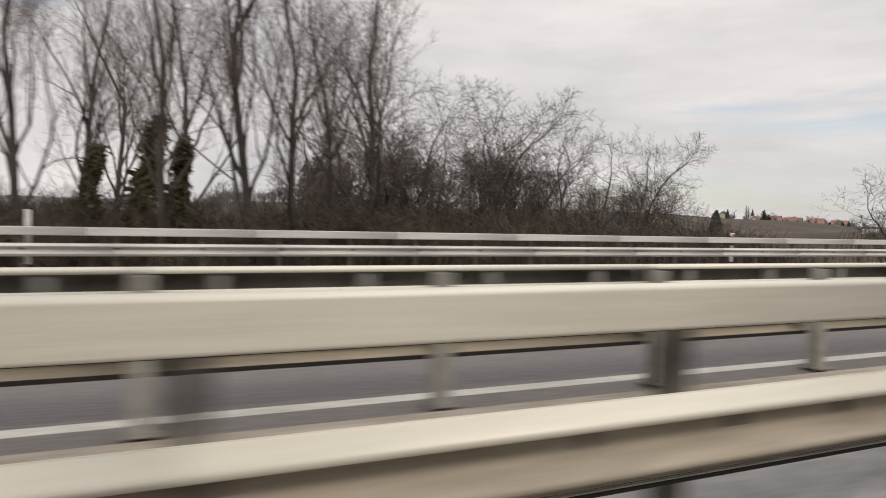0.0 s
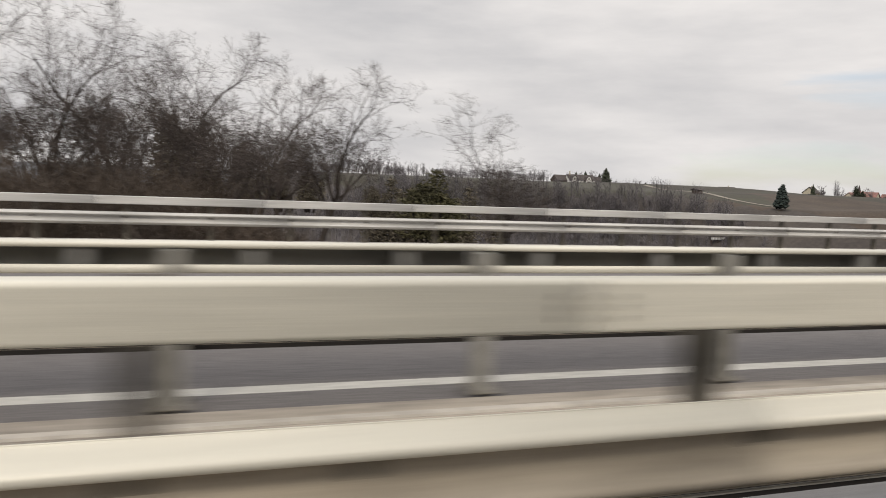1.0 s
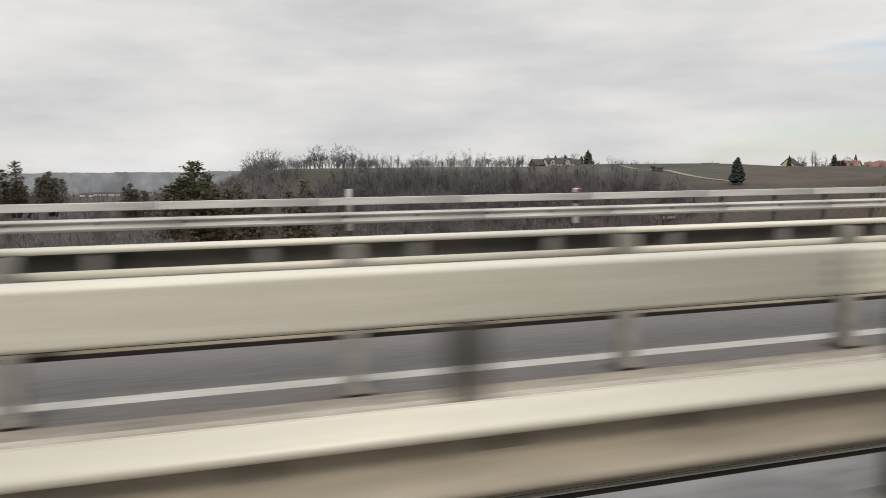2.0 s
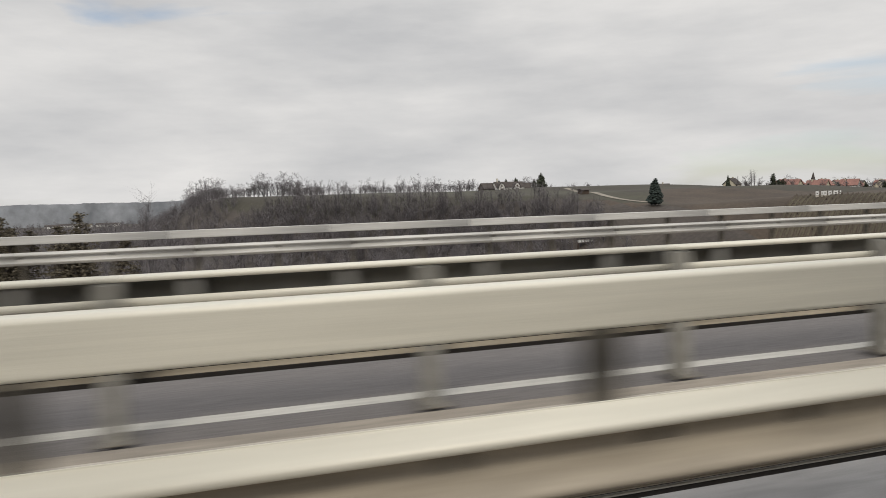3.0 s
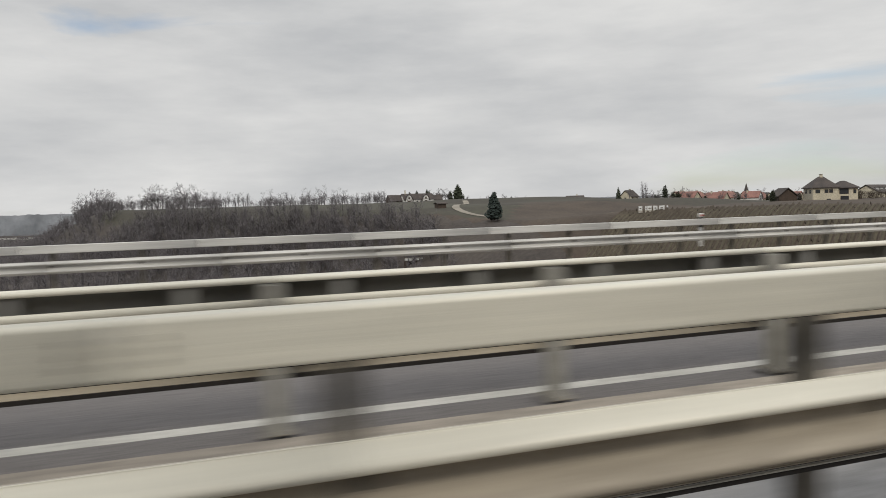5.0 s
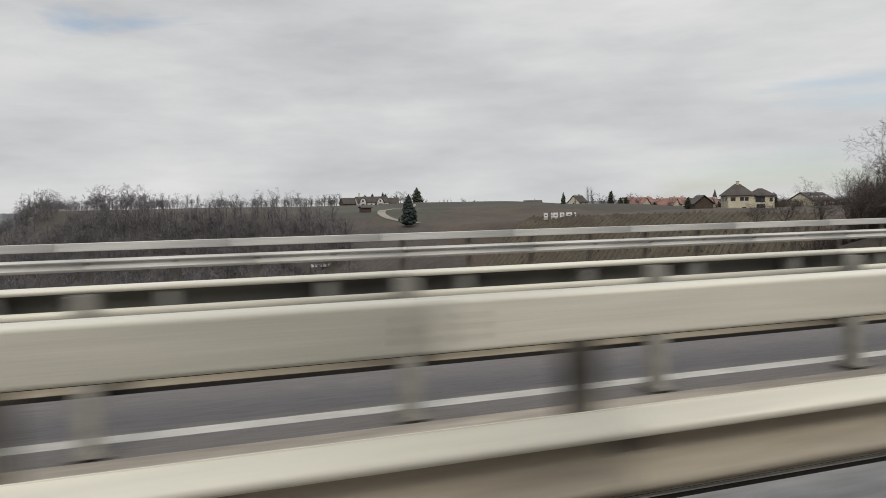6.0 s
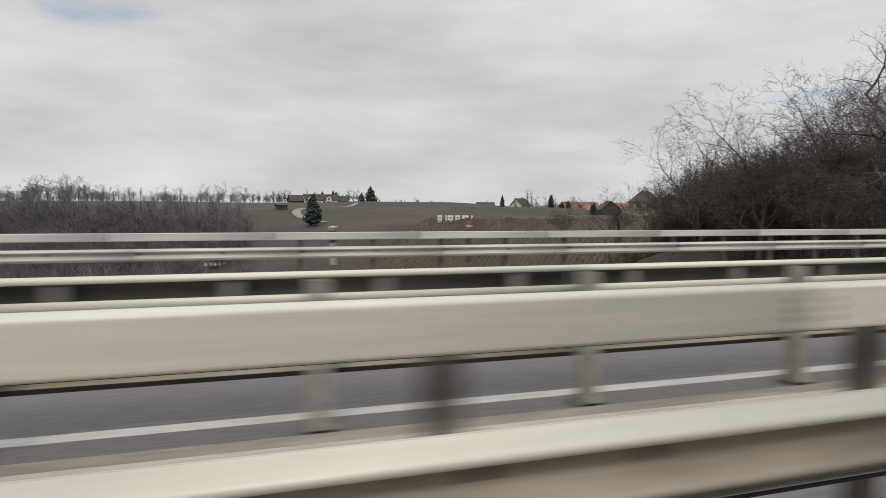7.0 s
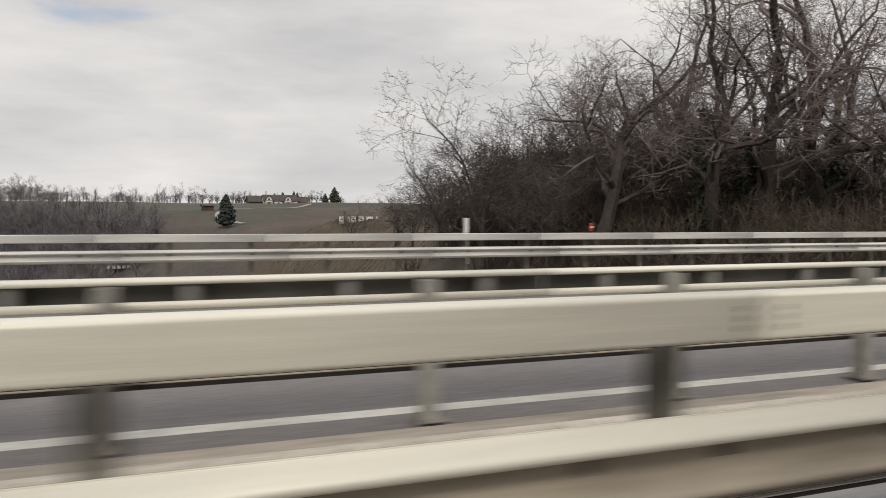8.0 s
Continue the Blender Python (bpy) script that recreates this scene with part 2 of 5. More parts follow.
def extrude_x(name, profile, x0, x1, mat, closed=False, steps=1, smooth=False, caps=False):
    """A profile of (y, z) points drawn along x."""
    k = len(profile)
    verts = [(x0 + (x1 - x0) * i / steps, y, z) for i in range(steps + 1) for y, z in profile]
    faces = []
    for i in range(steps):
        for j in range(k if closed else k - 1):
            a, b = i * k + j, i * k + (j + 1) % k
            faces.append((a, b, b + k, a + k))
    if caps:
        faces.append(tuple(range(k))[::-1])
        faces.append(tuple(range(steps * k, steps * k + k)))
    return mesh_of(name, verts, faces, mat, smooth)


def thick(profile, t):
    """A folded sheet of thickness t as a closed profile."""
    back = []
    for i, (y, z) in enumerate(profile):
        a, b = profile[max(i - 1, 0)], profile[min(i + 1, len(profile) - 1)]
        d = Vector((b[0] - a[0], b[1] - a[1])).normalized()
        back.append((y - d.y * t, z + d.x * t))
    return list(profile) + back[::-1]

# ---- the motorway on its viaduct ----
X0, X1 = -48.0, 336.0
DECK = (X0 - 60, X1 + 80)


def strip(name, profile, mat, label, category="road", x0=DECK[0], x1=DECK[1], steps=60):
    return tagged(part(name, extrude_x(name, profile, x0, x1, mat, closed=True, steps=steps, caps=True)), label, category, kind="structure")


strip("road", [(-9.5, -0.02), (2.16, 0.0), (2.16, -0.5), (-9.5, -0.5)], M_ASPHALT, "dark grey asphalt carriageway beside the median")
strip("road", [(4.464, 0.003), (18.55, -0.37), (18.55, -0.9), (4.464, -0.5)], M_ASPHALT, "grey asphalt of the opposite carriageway")
strip("pavement", [(2.164, 0.004), (3.2, 0.006), (3.2, -0.5), (2.164, -0.5)], M_GUTTER, "pale grey concrete gutter at the foot of the guard rail", "gutter")
strip("pavement", [(3.204, 0.01), (3.26, 0.05), (4.03, 0.045), (4.14, 0.045), (4.40, 0.03), (4.46, 0.012), (4.46, -0.5), (3.204, -0.5)], M_CONCRETE, "tan weathered concrete median strip between the carriageways", "median")
strip("trim", [(4.04, 0.048), (4.05, 0.062), (4.12, 0.062), (4.13, 0.048), (4.13, 0.03), (4.04, 0.03)], M_KERB, "pale mortar joint along the median strip", "kerb")
strip("kerb", [(18.554, -0.36), (18.60, -0.31), (19.60, -0.30), (19.62, -0.34), (19.62, -1.3), (18.554, -1.3)], M_KERB, "pale concrete edge kerb of the viaduct", "kerb")
strip("kerb", [(-10.6, -0.14), (-10.58, 0.12), (-9.55, 0.12), (-9.504, 0.08), (-9.504, -1.3), (-10.6, -1.3)], M_KERB, "pale concrete edge kerb of the viaduct", "kerb")
strip("trim", [(-9.3, -0.52), (18.3, -0.95), (16.0, -2.3), (-7.0, -2.0)], M_KERB, "grey concrete deck of the viaduct", "bridge deck")
for y, w, s in ((4.945, 0.185, "solid white edge line beside the median"), (17.0, 0.2, "solid white edge line beside the hard shoulder"), (1.15, 0.2, "solid white edge line of the near carriageway"), (-6.6, 0.2, "solid white edge line beside the hard shoulder")):
    z = 0.007 - 0.0265 * max(0, y - 4.464) if y > 4 else 0.004 + (y - 1.75) * 0.0018
    strip("road", [(y - w / 2, z), (y + w / 2, z - (0.0265 * w if y > 4 else 0)), (y + w / 2, z - 0.02), (y - w / 2, z - 0.02)], M_PAINT, s, "road marking")


# ---- guard rails ----
def box_profile(y, z, side, depth=0.13, high=0.157, lip=0.026, low=0.03):
    """Box beam, open at its back, with lips; its face looks to side (-1: towards -y)."""
    r = 0.012
    bend = [(i * math.pi / 12) for i in range(7)]
    p = [(depth, -lip), (depth, -0.004), (depth - 0.006, 0.0), (r + 0.004, 0.0)]
    p += [(r - r * math.sin(a), -r + r * math.cos(a)) for a in bend]
    p += [(0.0, -r - 0.004), (0.0, -high * 0.5), (0.0, -high + 0.014)]
    p += [(0.010 - 0.010 * math.cos(a), -high + 0.010 - 0.010 * math.sin(a)) for a in bend]
    p += [(0.014, -high), (depth - 0.004, -high), (depth, -high + 0.004), (depth, -high + low)]
    return [(y - side * a, z + b) for a, b in p]


def wave_profile(y, z, side):
    """The wave-shaped steel rail, 0.31 m high: its bulges look to side."""
    keys = [(0.083, 0.0), (0.079, -0.010), (0.050, -0.026), (0.026, -0.038), (0.004, -0.052), (0.0, -0.066), (0.012, -0.078), (0.052, -0.086), (0.090, -0.096), (0.102, -0.120), (0.098, -0.155),
            (0.076, -0.190), (0.040, -0.214), (0.013, -0.233), (0.010, -0.250), (0.022, -0.262), (0.055, -0.276), (0.082, -0.292), (0.088, -0.304), (0.083, -0.310)]
    out = []
    for i in range(len(keys) - 1):
        p0, p1, p2, p3 = (Vector(keys[max(0, min(len(keys) - 1, i + j))]) for j in (-1, 0, 1, 2))
        for q in range(3):
            t = q / 3
            out.append(0.5 * ((2 * p1) + (p2 - p0) * t + (2 * p0 - 5 * p1 + 4 * p2 - p3) * t * t + (3 * p1 - p0 - 3 * p2 + p3) * t ** 3))
    out.append(Vector(keys[-1]))
    return [(y - side * a, z + b) for a, b in out]


def sheet(name, profile, length, mat, side):
    pr = thick(profile, 0.006 * side)
    return extrude_x(name, pr, 0.0, length, mat, closed=True, caps=True, smooth=True)


def shade_inside(me, back, side):
    """The hollow of the beam is dull, its shade put into a darker colour."""
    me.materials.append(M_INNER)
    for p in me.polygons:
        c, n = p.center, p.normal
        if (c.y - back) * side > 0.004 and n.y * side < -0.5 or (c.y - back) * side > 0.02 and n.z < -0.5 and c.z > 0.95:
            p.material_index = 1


def post_mesh(name, high, mat, flange=0.10, deep=0.12):
    f, d, w, t = flange / 2, deep / 2, 0.005, 0.010
    ring = [(-f, -d), (f, -d), (f, -d + t), (w, -d + t), (w, d - t), (f, d - t), (f, d), (-f, d), (-f, d - t), (-w, d - t), (-w, -d + t), (-f, -d + t)]
    n = len(ring)
    verts = [(x, y, z) for z in (0, high) for x, y in ring]
    faces = [(i, (i + 1) % n, (i + 1) % n + n, i + n) for i in range(n)]
    for o in (0, n):
        caps = [(0, 1, 2, 3, 10, 11), (3, 4, 9, 10), (4, 5, 6, 7, 8, 9)]
        faces += [tuple(i + o for i in (c if o else c[::-1])) for c in caps]
    return mesh_of(name, verts, faces, mat)


NEWER = [(36, 40), (48, 52), (140, 148), (228, 244)]


def guard_rail(label, side, face_box, top_box, face_wave, top_wave, post_y, base, pitch, phase, x0, x1, post_mat, mats=None, edge=False, extra=0.0, deep=0.09, shaded=False, tall=0.157, steel=None, lip=0.026, low=0.03):
    """One barrier: a box beam above, a wave rail below, on steel posts."""
    rail = thing("guard_rail", label, "guard rail", pose(0, 0, 0))
    length = 4.0
    boxes, waves = {}, {}
    for key, mat in (("old", steel or M_BEAM), ("new", M_BEAM_NEW)):
        boxes[key] = sheet("box_beam", box_profile(face_box, top_box, side, deep, tall, lip, low), length - 0.012, mat, side)
        if shaded:
            shade_inside(boxes[key], face_box - side * deep, side)
        waves[key] = sheet("wave_beam", wave_profile(face_wave, top_wave, side), length, mat, side)
        # near rail's lower half: road spray and its shade, both in the colour
        waves[key].materials.append(M_DULL if edge else steel or (M_SPRAY_SHADE if key == "old" else M_SPRAY_SHADE_NEW))
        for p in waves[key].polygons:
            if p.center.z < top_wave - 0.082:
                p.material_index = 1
    # black strip stands in for the shadow along the rail's lower edge
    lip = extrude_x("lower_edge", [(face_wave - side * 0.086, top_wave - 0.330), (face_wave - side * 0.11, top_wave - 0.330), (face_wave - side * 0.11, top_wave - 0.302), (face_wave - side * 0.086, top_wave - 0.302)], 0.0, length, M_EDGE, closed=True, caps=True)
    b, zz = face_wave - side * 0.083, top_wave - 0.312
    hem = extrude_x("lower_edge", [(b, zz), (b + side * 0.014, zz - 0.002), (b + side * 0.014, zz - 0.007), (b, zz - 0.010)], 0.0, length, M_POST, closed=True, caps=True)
    # this lower hem is black to give the shade under the rail
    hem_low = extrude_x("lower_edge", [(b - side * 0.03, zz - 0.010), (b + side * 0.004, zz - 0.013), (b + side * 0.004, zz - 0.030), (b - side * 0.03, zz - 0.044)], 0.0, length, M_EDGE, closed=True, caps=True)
    # thin black strip added as the shade line beneath the box beam
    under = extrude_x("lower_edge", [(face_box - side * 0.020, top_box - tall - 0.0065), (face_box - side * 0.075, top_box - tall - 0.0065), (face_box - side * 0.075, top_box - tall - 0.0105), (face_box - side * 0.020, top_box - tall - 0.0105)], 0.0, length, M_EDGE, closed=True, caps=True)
    first = x0 + (phase - x0) % length - (0.67 if side < 0 else 0)
    k = 0
    x = first
    while x < x1:
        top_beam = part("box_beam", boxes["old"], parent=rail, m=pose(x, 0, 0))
        if not edge and not steel:
            part("lower_edge", under, parent=top_beam, label="black strip for the shade under the beam")
        wx = x + (0.62 if side < 0 else 0.0)
        fresh = mats and any(a <= wx + length / 2 <= b for a, b in mats)
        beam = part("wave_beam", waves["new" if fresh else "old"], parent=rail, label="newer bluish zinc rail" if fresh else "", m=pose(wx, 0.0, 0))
        if edge:
            part("lower_edge", lip, parent=beam, label="black strip for the shade along the rail's lower edge")
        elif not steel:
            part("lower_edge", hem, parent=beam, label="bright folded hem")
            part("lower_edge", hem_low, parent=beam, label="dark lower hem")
        x += length
    posts = post_mesh("post", top_box - base - 0.03, post_mat)
    # plates coloured dark to stand for the shadow at the posts' feet
    fb = slab(-0.10, 0.10, -0.13, 0.13, 0.001, 0.014, 0.004)
    foot = bpy.data.meshes.new("base_plate")
    fb.to_mesh(foot)
    fb.free()
    foot.materials.append(M_DARKPOST)
    arm = slab(-0.045, 0.045, min(post_y, face_wave - side * 0.03) + 0.06, max(post_y, face_wave - side * 0.03) - 0.06, top_wave - 0.20, top_wave - 0.11) if abs(post_y - face_wave) > 0.2 else None
    if arm:
        am = bpy.data.meshes.new("spacer")
        arm.to_mesh(am)
        arm.free()
        am.materials.append(post_mat)
    x = x0 + (phase - x0) % pitch
    while x < x1:
        shift = 1.0 + extra if x > 241 else 0.0
        po = part("post", posts, parent=rail, m=pose(x + shift, post_y, base))
        part("base_plate", foot, parent=po, label="base plate darkened for the shadow at the foot")
        if arm:
            part("spacer", am, parent=rail, m=pose(x + shift, 0, 0))
        x += pitch
    return rail


near_rail = guard_rail("weathered steel guard rail, box beam above a wave rail", -1, 1.983, 1.168, 1.86, 0.78, 2.32, -0.001, 2.0, 0.05, X0, X1, M_DARKPOST, mats=NEWER, extra=0.15)
far_rail = guard_rail("weathered steel guard rail seen from its open back", 1, 4.82, 1.016, 4.90, 0.648, 4.57, 0.03, 2.0, 0.0, X0, X1, M_POST, edge=True, deep=0.15, shaded=True, tall=0.180, lip=0.028, low=0.050)
edge_rail = guard_rail("pale steel guard rail along the edge of the viaduct", -1, 18.97, 0.806, 18.80, 0.43, 19.2, -0.30, 2.0, 0.0, X0, X1, M_DARKPOST, tall=0.19, steel=M_PALE)
ribs = slab(-0.04, 0.04, 4.68, 4.815, 0.850, 1.005)
rib = bpy.data.meshes.new("rib")
ribs.to_mesh(rib)
ribs.free()
rib.materials.append(M_RIB)
for i in range(296):
    part("rib", rib, parent=far_rail, m=pose(-8.53 + i + (1.0 if i > 249 else 0), 0, 0))
bolt = bmesh.new()
bmesh.ops.create_cone(bolt, segments=8, radius1=0.015, radius2=0.010, depth=0.014, cap_ends=True, matrix=Matrix.Rotation(radians(90), 4, "X"))
bolt_mesh = bpy.data.meshes.new("bolt")
bolt.to_mesh(bolt_mesh)
bolt.free()
bolt_mesh.materials.append(M_DARKPOST)
x = -4.62
while x < 280:
    for dx in (-0.09, 0.09):
        for dz in (-0.045, -0.08, -0.115):
            part("bolt", bolt_mesh, parent=near_rail, m=pose(x + dx, 1.976, 1.168 + dz))
    x += 4.0

washer = bmesh.new()
bmesh.ops.create_cone(washer, segments=12, radius1=0.040, radius2=0.034, depth=0.012, cap_ends=True, matrix=Matrix.Rotation(radians(90), 4, "X"))
washer_mesh = bpy.data.meshes.new("washer")
washer.to_mesh(washer_mesh)
washer.free()
washer_mesh.materials.append(M_DARKPOST)
for i in range(200):
    part("washer", washer_mesh, parent=near_rail, label="rusty washer", m=pose(-5.333 + i * 4 / 3, 1.86 + 0.092, 0.78 - 0.135))

# piers carry the deck across the valley
for x in range(52, 262, 42):
    for y in (-3.5, 11.5):
        pb = slab(x - 1.1, x + 1.1, y - 2.6, y + 2.6, -36.0, -2.1, 0.25)
        tagged(part("pillar", pb, M_KERB), "tall grey concrete pier under the viaduct", "bridge pier", kind="structure")

# ---- the land: a wooded valley, a vineyard slope, low hills ----
def smooth(a, b, v):
    t = min(max((v - a) / (b - a), 0.0), 1.0)
    return t * t * (3 - 2 * t)


def land(x, y):
    """Height of the ground."""
    s = (x - 290) * 0.856 + (y - 193) * 0.517          # beyond the plateau's edge
    rise = (5.5 * smooth(238, 312, y) + 4.0 * smooth(300, 500, y)) * (1 - 0.62 * smooth(370, 450, x))
    top = -4.2 + 2.6 * smooth(250, 195, y) + rise + 1.5 * smooth(300, 340, x) * smooth(140, 180, y)
    top -= 20 * smooth(590, 900, y) + 4 * smooth(420, 700, x)
    top -= 30 * smooth(96, 2, x) * smooth(200, 400, y)
    fall = smooth(4, -62, s)
    z = top * (1 - fall) - 33 * fall
    z += 9 * smooth(320, 500, y) * fall
    z = max(z, -33)
    far = math.hypot(x, y)
    z += 14 * smooth(1300, 3800, far) * (1 if y > 0 else 0.6)
    # abutments at both ends of the viaduct
    a = smooth(66, 26, x) * smooth(150, 70, y)
    b = smooth(240, 284, x + 0.12 * y) * smooth(105, 70, y)
    z = z * (1 - a) - 1.9 * a
    z = z * (1 - b) - 1.9 * b
    if y < -16:
        # unseen hillside behind the near carriageway, added to block the low sky
        return -3 - 6 * smooth(-16, -24, y) + 40 * smooth(-20, -75, y) + 1.5 * noise.noise(Vector((x * 0.03, y * 0.03, 0.3)))
    if y < 24:
        c = max(smooth(66, 26, x), smooth(240, 284, x))
        z = -33 * (1 - c) - 2.6 * c
    return z + 0.9 * noise.noise(Vector((x * 0.015, y * 0.015, 0.3))) * smooth(20, 60, abs(y - 5))


def grid_axis(lo, hi, fine_lo, fine_hi, fine, ratio=1.18):
    v, s = [], fine
    a = fine_lo
    while a > lo:
        v.append(a)
        s *= ratio
        a -= s
    v.append(lo)
    v = v[::-1]
    a, s = fine_lo + fine, fine
    while a < fine_hi:
        v.append(a)
        a += fine
    while a < hi:
        v.append(a)
        s *= ratio
        a += s
    v.append(hi)
    return v


gx, gy = grid_axis(-4400, 4400, -40, 460, 5.0), grid_axis(-4400, 4400, -30, 600, 5.0)
gv = [(x, y, land(x, y)) for y in gy for x in gx]
gf = [(j * len(gx) + i, j * len(gx) + i + 1, (j + 1) * len(gx) + i + 1, (j + 1) * len(gx) + i) for j in range(len(gy) - 1) for i in range(len(gx) - 1)]
gm = mesh_of("ground", gv, gf, M_GROUND, smooth=True)
gm.materials.append(M_LITTER)
gm.materials.append(M_SOIL)
gm.materials.append(M_WOODFLOOR)
gm.materials.append(M_MEADOW)
for p in gm.polygons:
    x, y = p.center.x, p.center.y
    s = (x - 290) * 0.856 + (y - 193) * 0.517
    if x < 88 and y > 300 or y < 95 and (x < 75 or x > 255) or s < -2 - 17 * smooth(270, 380, y) and x < 262 or y < 22:
        p.material_index = 3 if y > 100 and x < 262 else 1
    elif s < 90 and x > 240 and y < 330 and (s < 3 or x > 262 + 0.55 * (y - 246)):
        p.material_index = 2
    elif x < 300 and 230 < y < 520 and (x < 262 + 0.3 * (y - 246) or y < 300):
        p.material_index = 4
tagged(part("ground", gm), "brown winter fields rolling over a valley to low hills", "ground", kind="structure")

# pale hills along the horizon, far behind everything, haze put into their colour
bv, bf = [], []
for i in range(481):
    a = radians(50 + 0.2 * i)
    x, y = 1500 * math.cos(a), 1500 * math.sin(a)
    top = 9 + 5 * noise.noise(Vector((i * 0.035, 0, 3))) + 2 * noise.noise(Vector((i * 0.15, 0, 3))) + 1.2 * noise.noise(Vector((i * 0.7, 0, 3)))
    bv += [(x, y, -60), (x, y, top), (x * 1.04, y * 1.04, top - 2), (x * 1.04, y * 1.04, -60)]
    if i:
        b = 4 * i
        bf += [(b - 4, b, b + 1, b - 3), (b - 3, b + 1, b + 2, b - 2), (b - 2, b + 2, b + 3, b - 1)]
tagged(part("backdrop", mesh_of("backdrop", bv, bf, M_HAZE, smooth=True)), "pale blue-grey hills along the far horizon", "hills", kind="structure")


# ---- trees ----
def tube(verts, faces, pts, radii, sides):
    base = len(verts)
    n = len(pts)
    for i, (p, r) in enumerate(zip(pts, radii)):
        d = (pts[min(i + 1, n - 1)] - pts[max(i - 1, 0)]).normalized()
        a = d.orthogonal().normalized()
        b = d.cross(a)
        for k in range(sides):
            t = 2 * math.pi * k / sides
            verts.append(p + (a * math.cos(t) + b * math.sin(t)) * r)
    for i in range(n - 1):
        for k in range(sides):
            q = base + i * sides
            faces.append((q + k, q + (k + 1) % sides, q + sides + (k + 1) % sides, q + sides + k))


def bare_tree(seed, high, fork=0.35, limbs=6, kids=(7, 6, 5, 3), spread=0.75, gnarl=0.2, rise=0.25, trunk=0.022, twig=0.007, reach=0.55, low=0.5, solid=3):
    """Meshes of a leafless tree: a trunk that divides into winding limbs, and its branches and twigs."""
    rng = random.Random(seed)
    wood, twigs = ([], []), ([], [])

    def blade(points, width):
        """A thin tapering shoot along its points."""
        b, n = len(twigs[0]), len(points)
        s = (points[-1] - points[0]).cross(Vector((rng.gauss(0, 1), rng.gauss(0, 1), rng.gauss(0, 1)))).normalized()
        for i, q in enumerate(points[:-1]):
            w = s * width * (1 - 0.7 * i / n)
            twigs[0].extend([q - w, q + w])
        twigs[0].append(points[-1])
        for i in range(n - 2):
            twigs[1].append((b + 2 * i, b + 2 * i + 1, b + 2 * i + 3, b + 2 * i + 2))
        twigs[1].append((b + 2 * n - 4, b + 2 * n - 3, b + 2 * n - 2))

    def grow(start, way, length, radius, level):
        steps = (5, 7, 5, 4, 2, 1)[level]
        pts, rad, d = [start], [radius], way.copy()
        bend = gnarl * (0.35, 1.0, 1.25, 1.4, 1.2, 0)[level]
        for i in range(steps):
            d = (d + Vector((rng.gauss(0, bend), rng.gauss(0, bend), rng.gauss(0, bend * 0.8) + rise * (0.1, 0.35, 0.3, 0.25, 0.1, 0)[level]))).normalized()
            pts.append(pts[-1] + d * length / steps)
            rad.append(max(radius * (1 - (0.45, 0.78, 0.8, 0.8, 0.8, 0.8)[level] * (i + 1) / steps), twig))
        if level < solid:
            tgt = wood if level < 2 else twigs
            tube(tgt[0], tgt[1], pts, rad, (7, 5, 4)[level])
        else:
            blade(pts, radius * 0.8 if level < 4 else twig * (1.0 if level == 4 else 0.75))
            if level == 5:
                return
        count = limbs if level == 0 else kids[level - 1]
        first = low if level == 0 else (0.22 if level < 4 else 0.3)
        around = rng.uniform(0, 6.283)
        for c in range(count):
            f = min(first + (1 - first) * (c + rng.uniform(0.2, 1.0)) / count, 0.995)
            i = min(int(f * steps), steps - 1)
            q = pts[i].lerp(pts[i + 1], f * steps - i)
            main = (pts[i + 1] - pts[i]).normalized()
            around += 2.4 + rng.gauss(0, 0.5)
            side = Matrix.Rotation(around, 3, main) @ main.orthogonal().normalized()
            op = spread * rng.uniform(0.65, 1.3) * (1.15 - 0.6 * f if level == 0 else 1.0)
            w = (main * math.cos(op) + side * math.sin(op)).normalized()
            if level == 0:
                ln = high * reach * rng.uniform(0.75, 1.1) * (1.15 - 0.35 * f)
                r = rad[i] * rng.uniform(0.38, 0.6)
            else:
                ln = length * (0.62, 0.6, 0.62, 0.6)[level - 1] * (1.15 - 0.55 * f) * rng.uniform(0.7, 1.2)
                r = max(rad[i] * rng.uniform(0.42, 0.62), twig)
            grow(q, w, ln, r, level + 1)
        if level == 0:
            grow(pts[-1], (d + Vector((rng.gauss(0, 0.15), rng.gauss(0, 0.15), 0.3))).normalized(), high * (1 - fork) * 0.95, rad[-1] * 0.85, 1)
    grow(Vector((0, 0, -0.4)), Vector((rng.gauss(0, 0.05), rng.gauss(0, 0.05), 1)).normalized(), high * fork + 0.4, high * trunk, 0)
    # the whole tree at its true height
    k = high / max(v.z for v in twigs[0])
    return ([v * k for v in wood[0]], wood[1]), ([v * k for v in twigs[0]], twigs[1])


def tree_meshes(seed, mat=None, fine=None, **k):
    wood, twigs = bare_tree(seed, **k)
    return (mesh_of("trunk", wood[0], wood[1], mat or M_BARK), mesh_of("crown", twigs[0], twigs[1], fine or M_TWIG))


def plant(meshes, label, x, y, scale=1.0, turn=0.0, z=None, group="", name="tree", category="bare tree", wide=1.0):
    m = pose(x, y, land(x, y) if z is None else z, 0, 0, turn) @ Matrix.Diagonal((scale * wide, scale * wide, scale, 1))
    t = thing(name, label, category, m, group)
    part("trunk", meshes[0], parent=t)
    part("crown", meshes[1], parent=t)
    return t


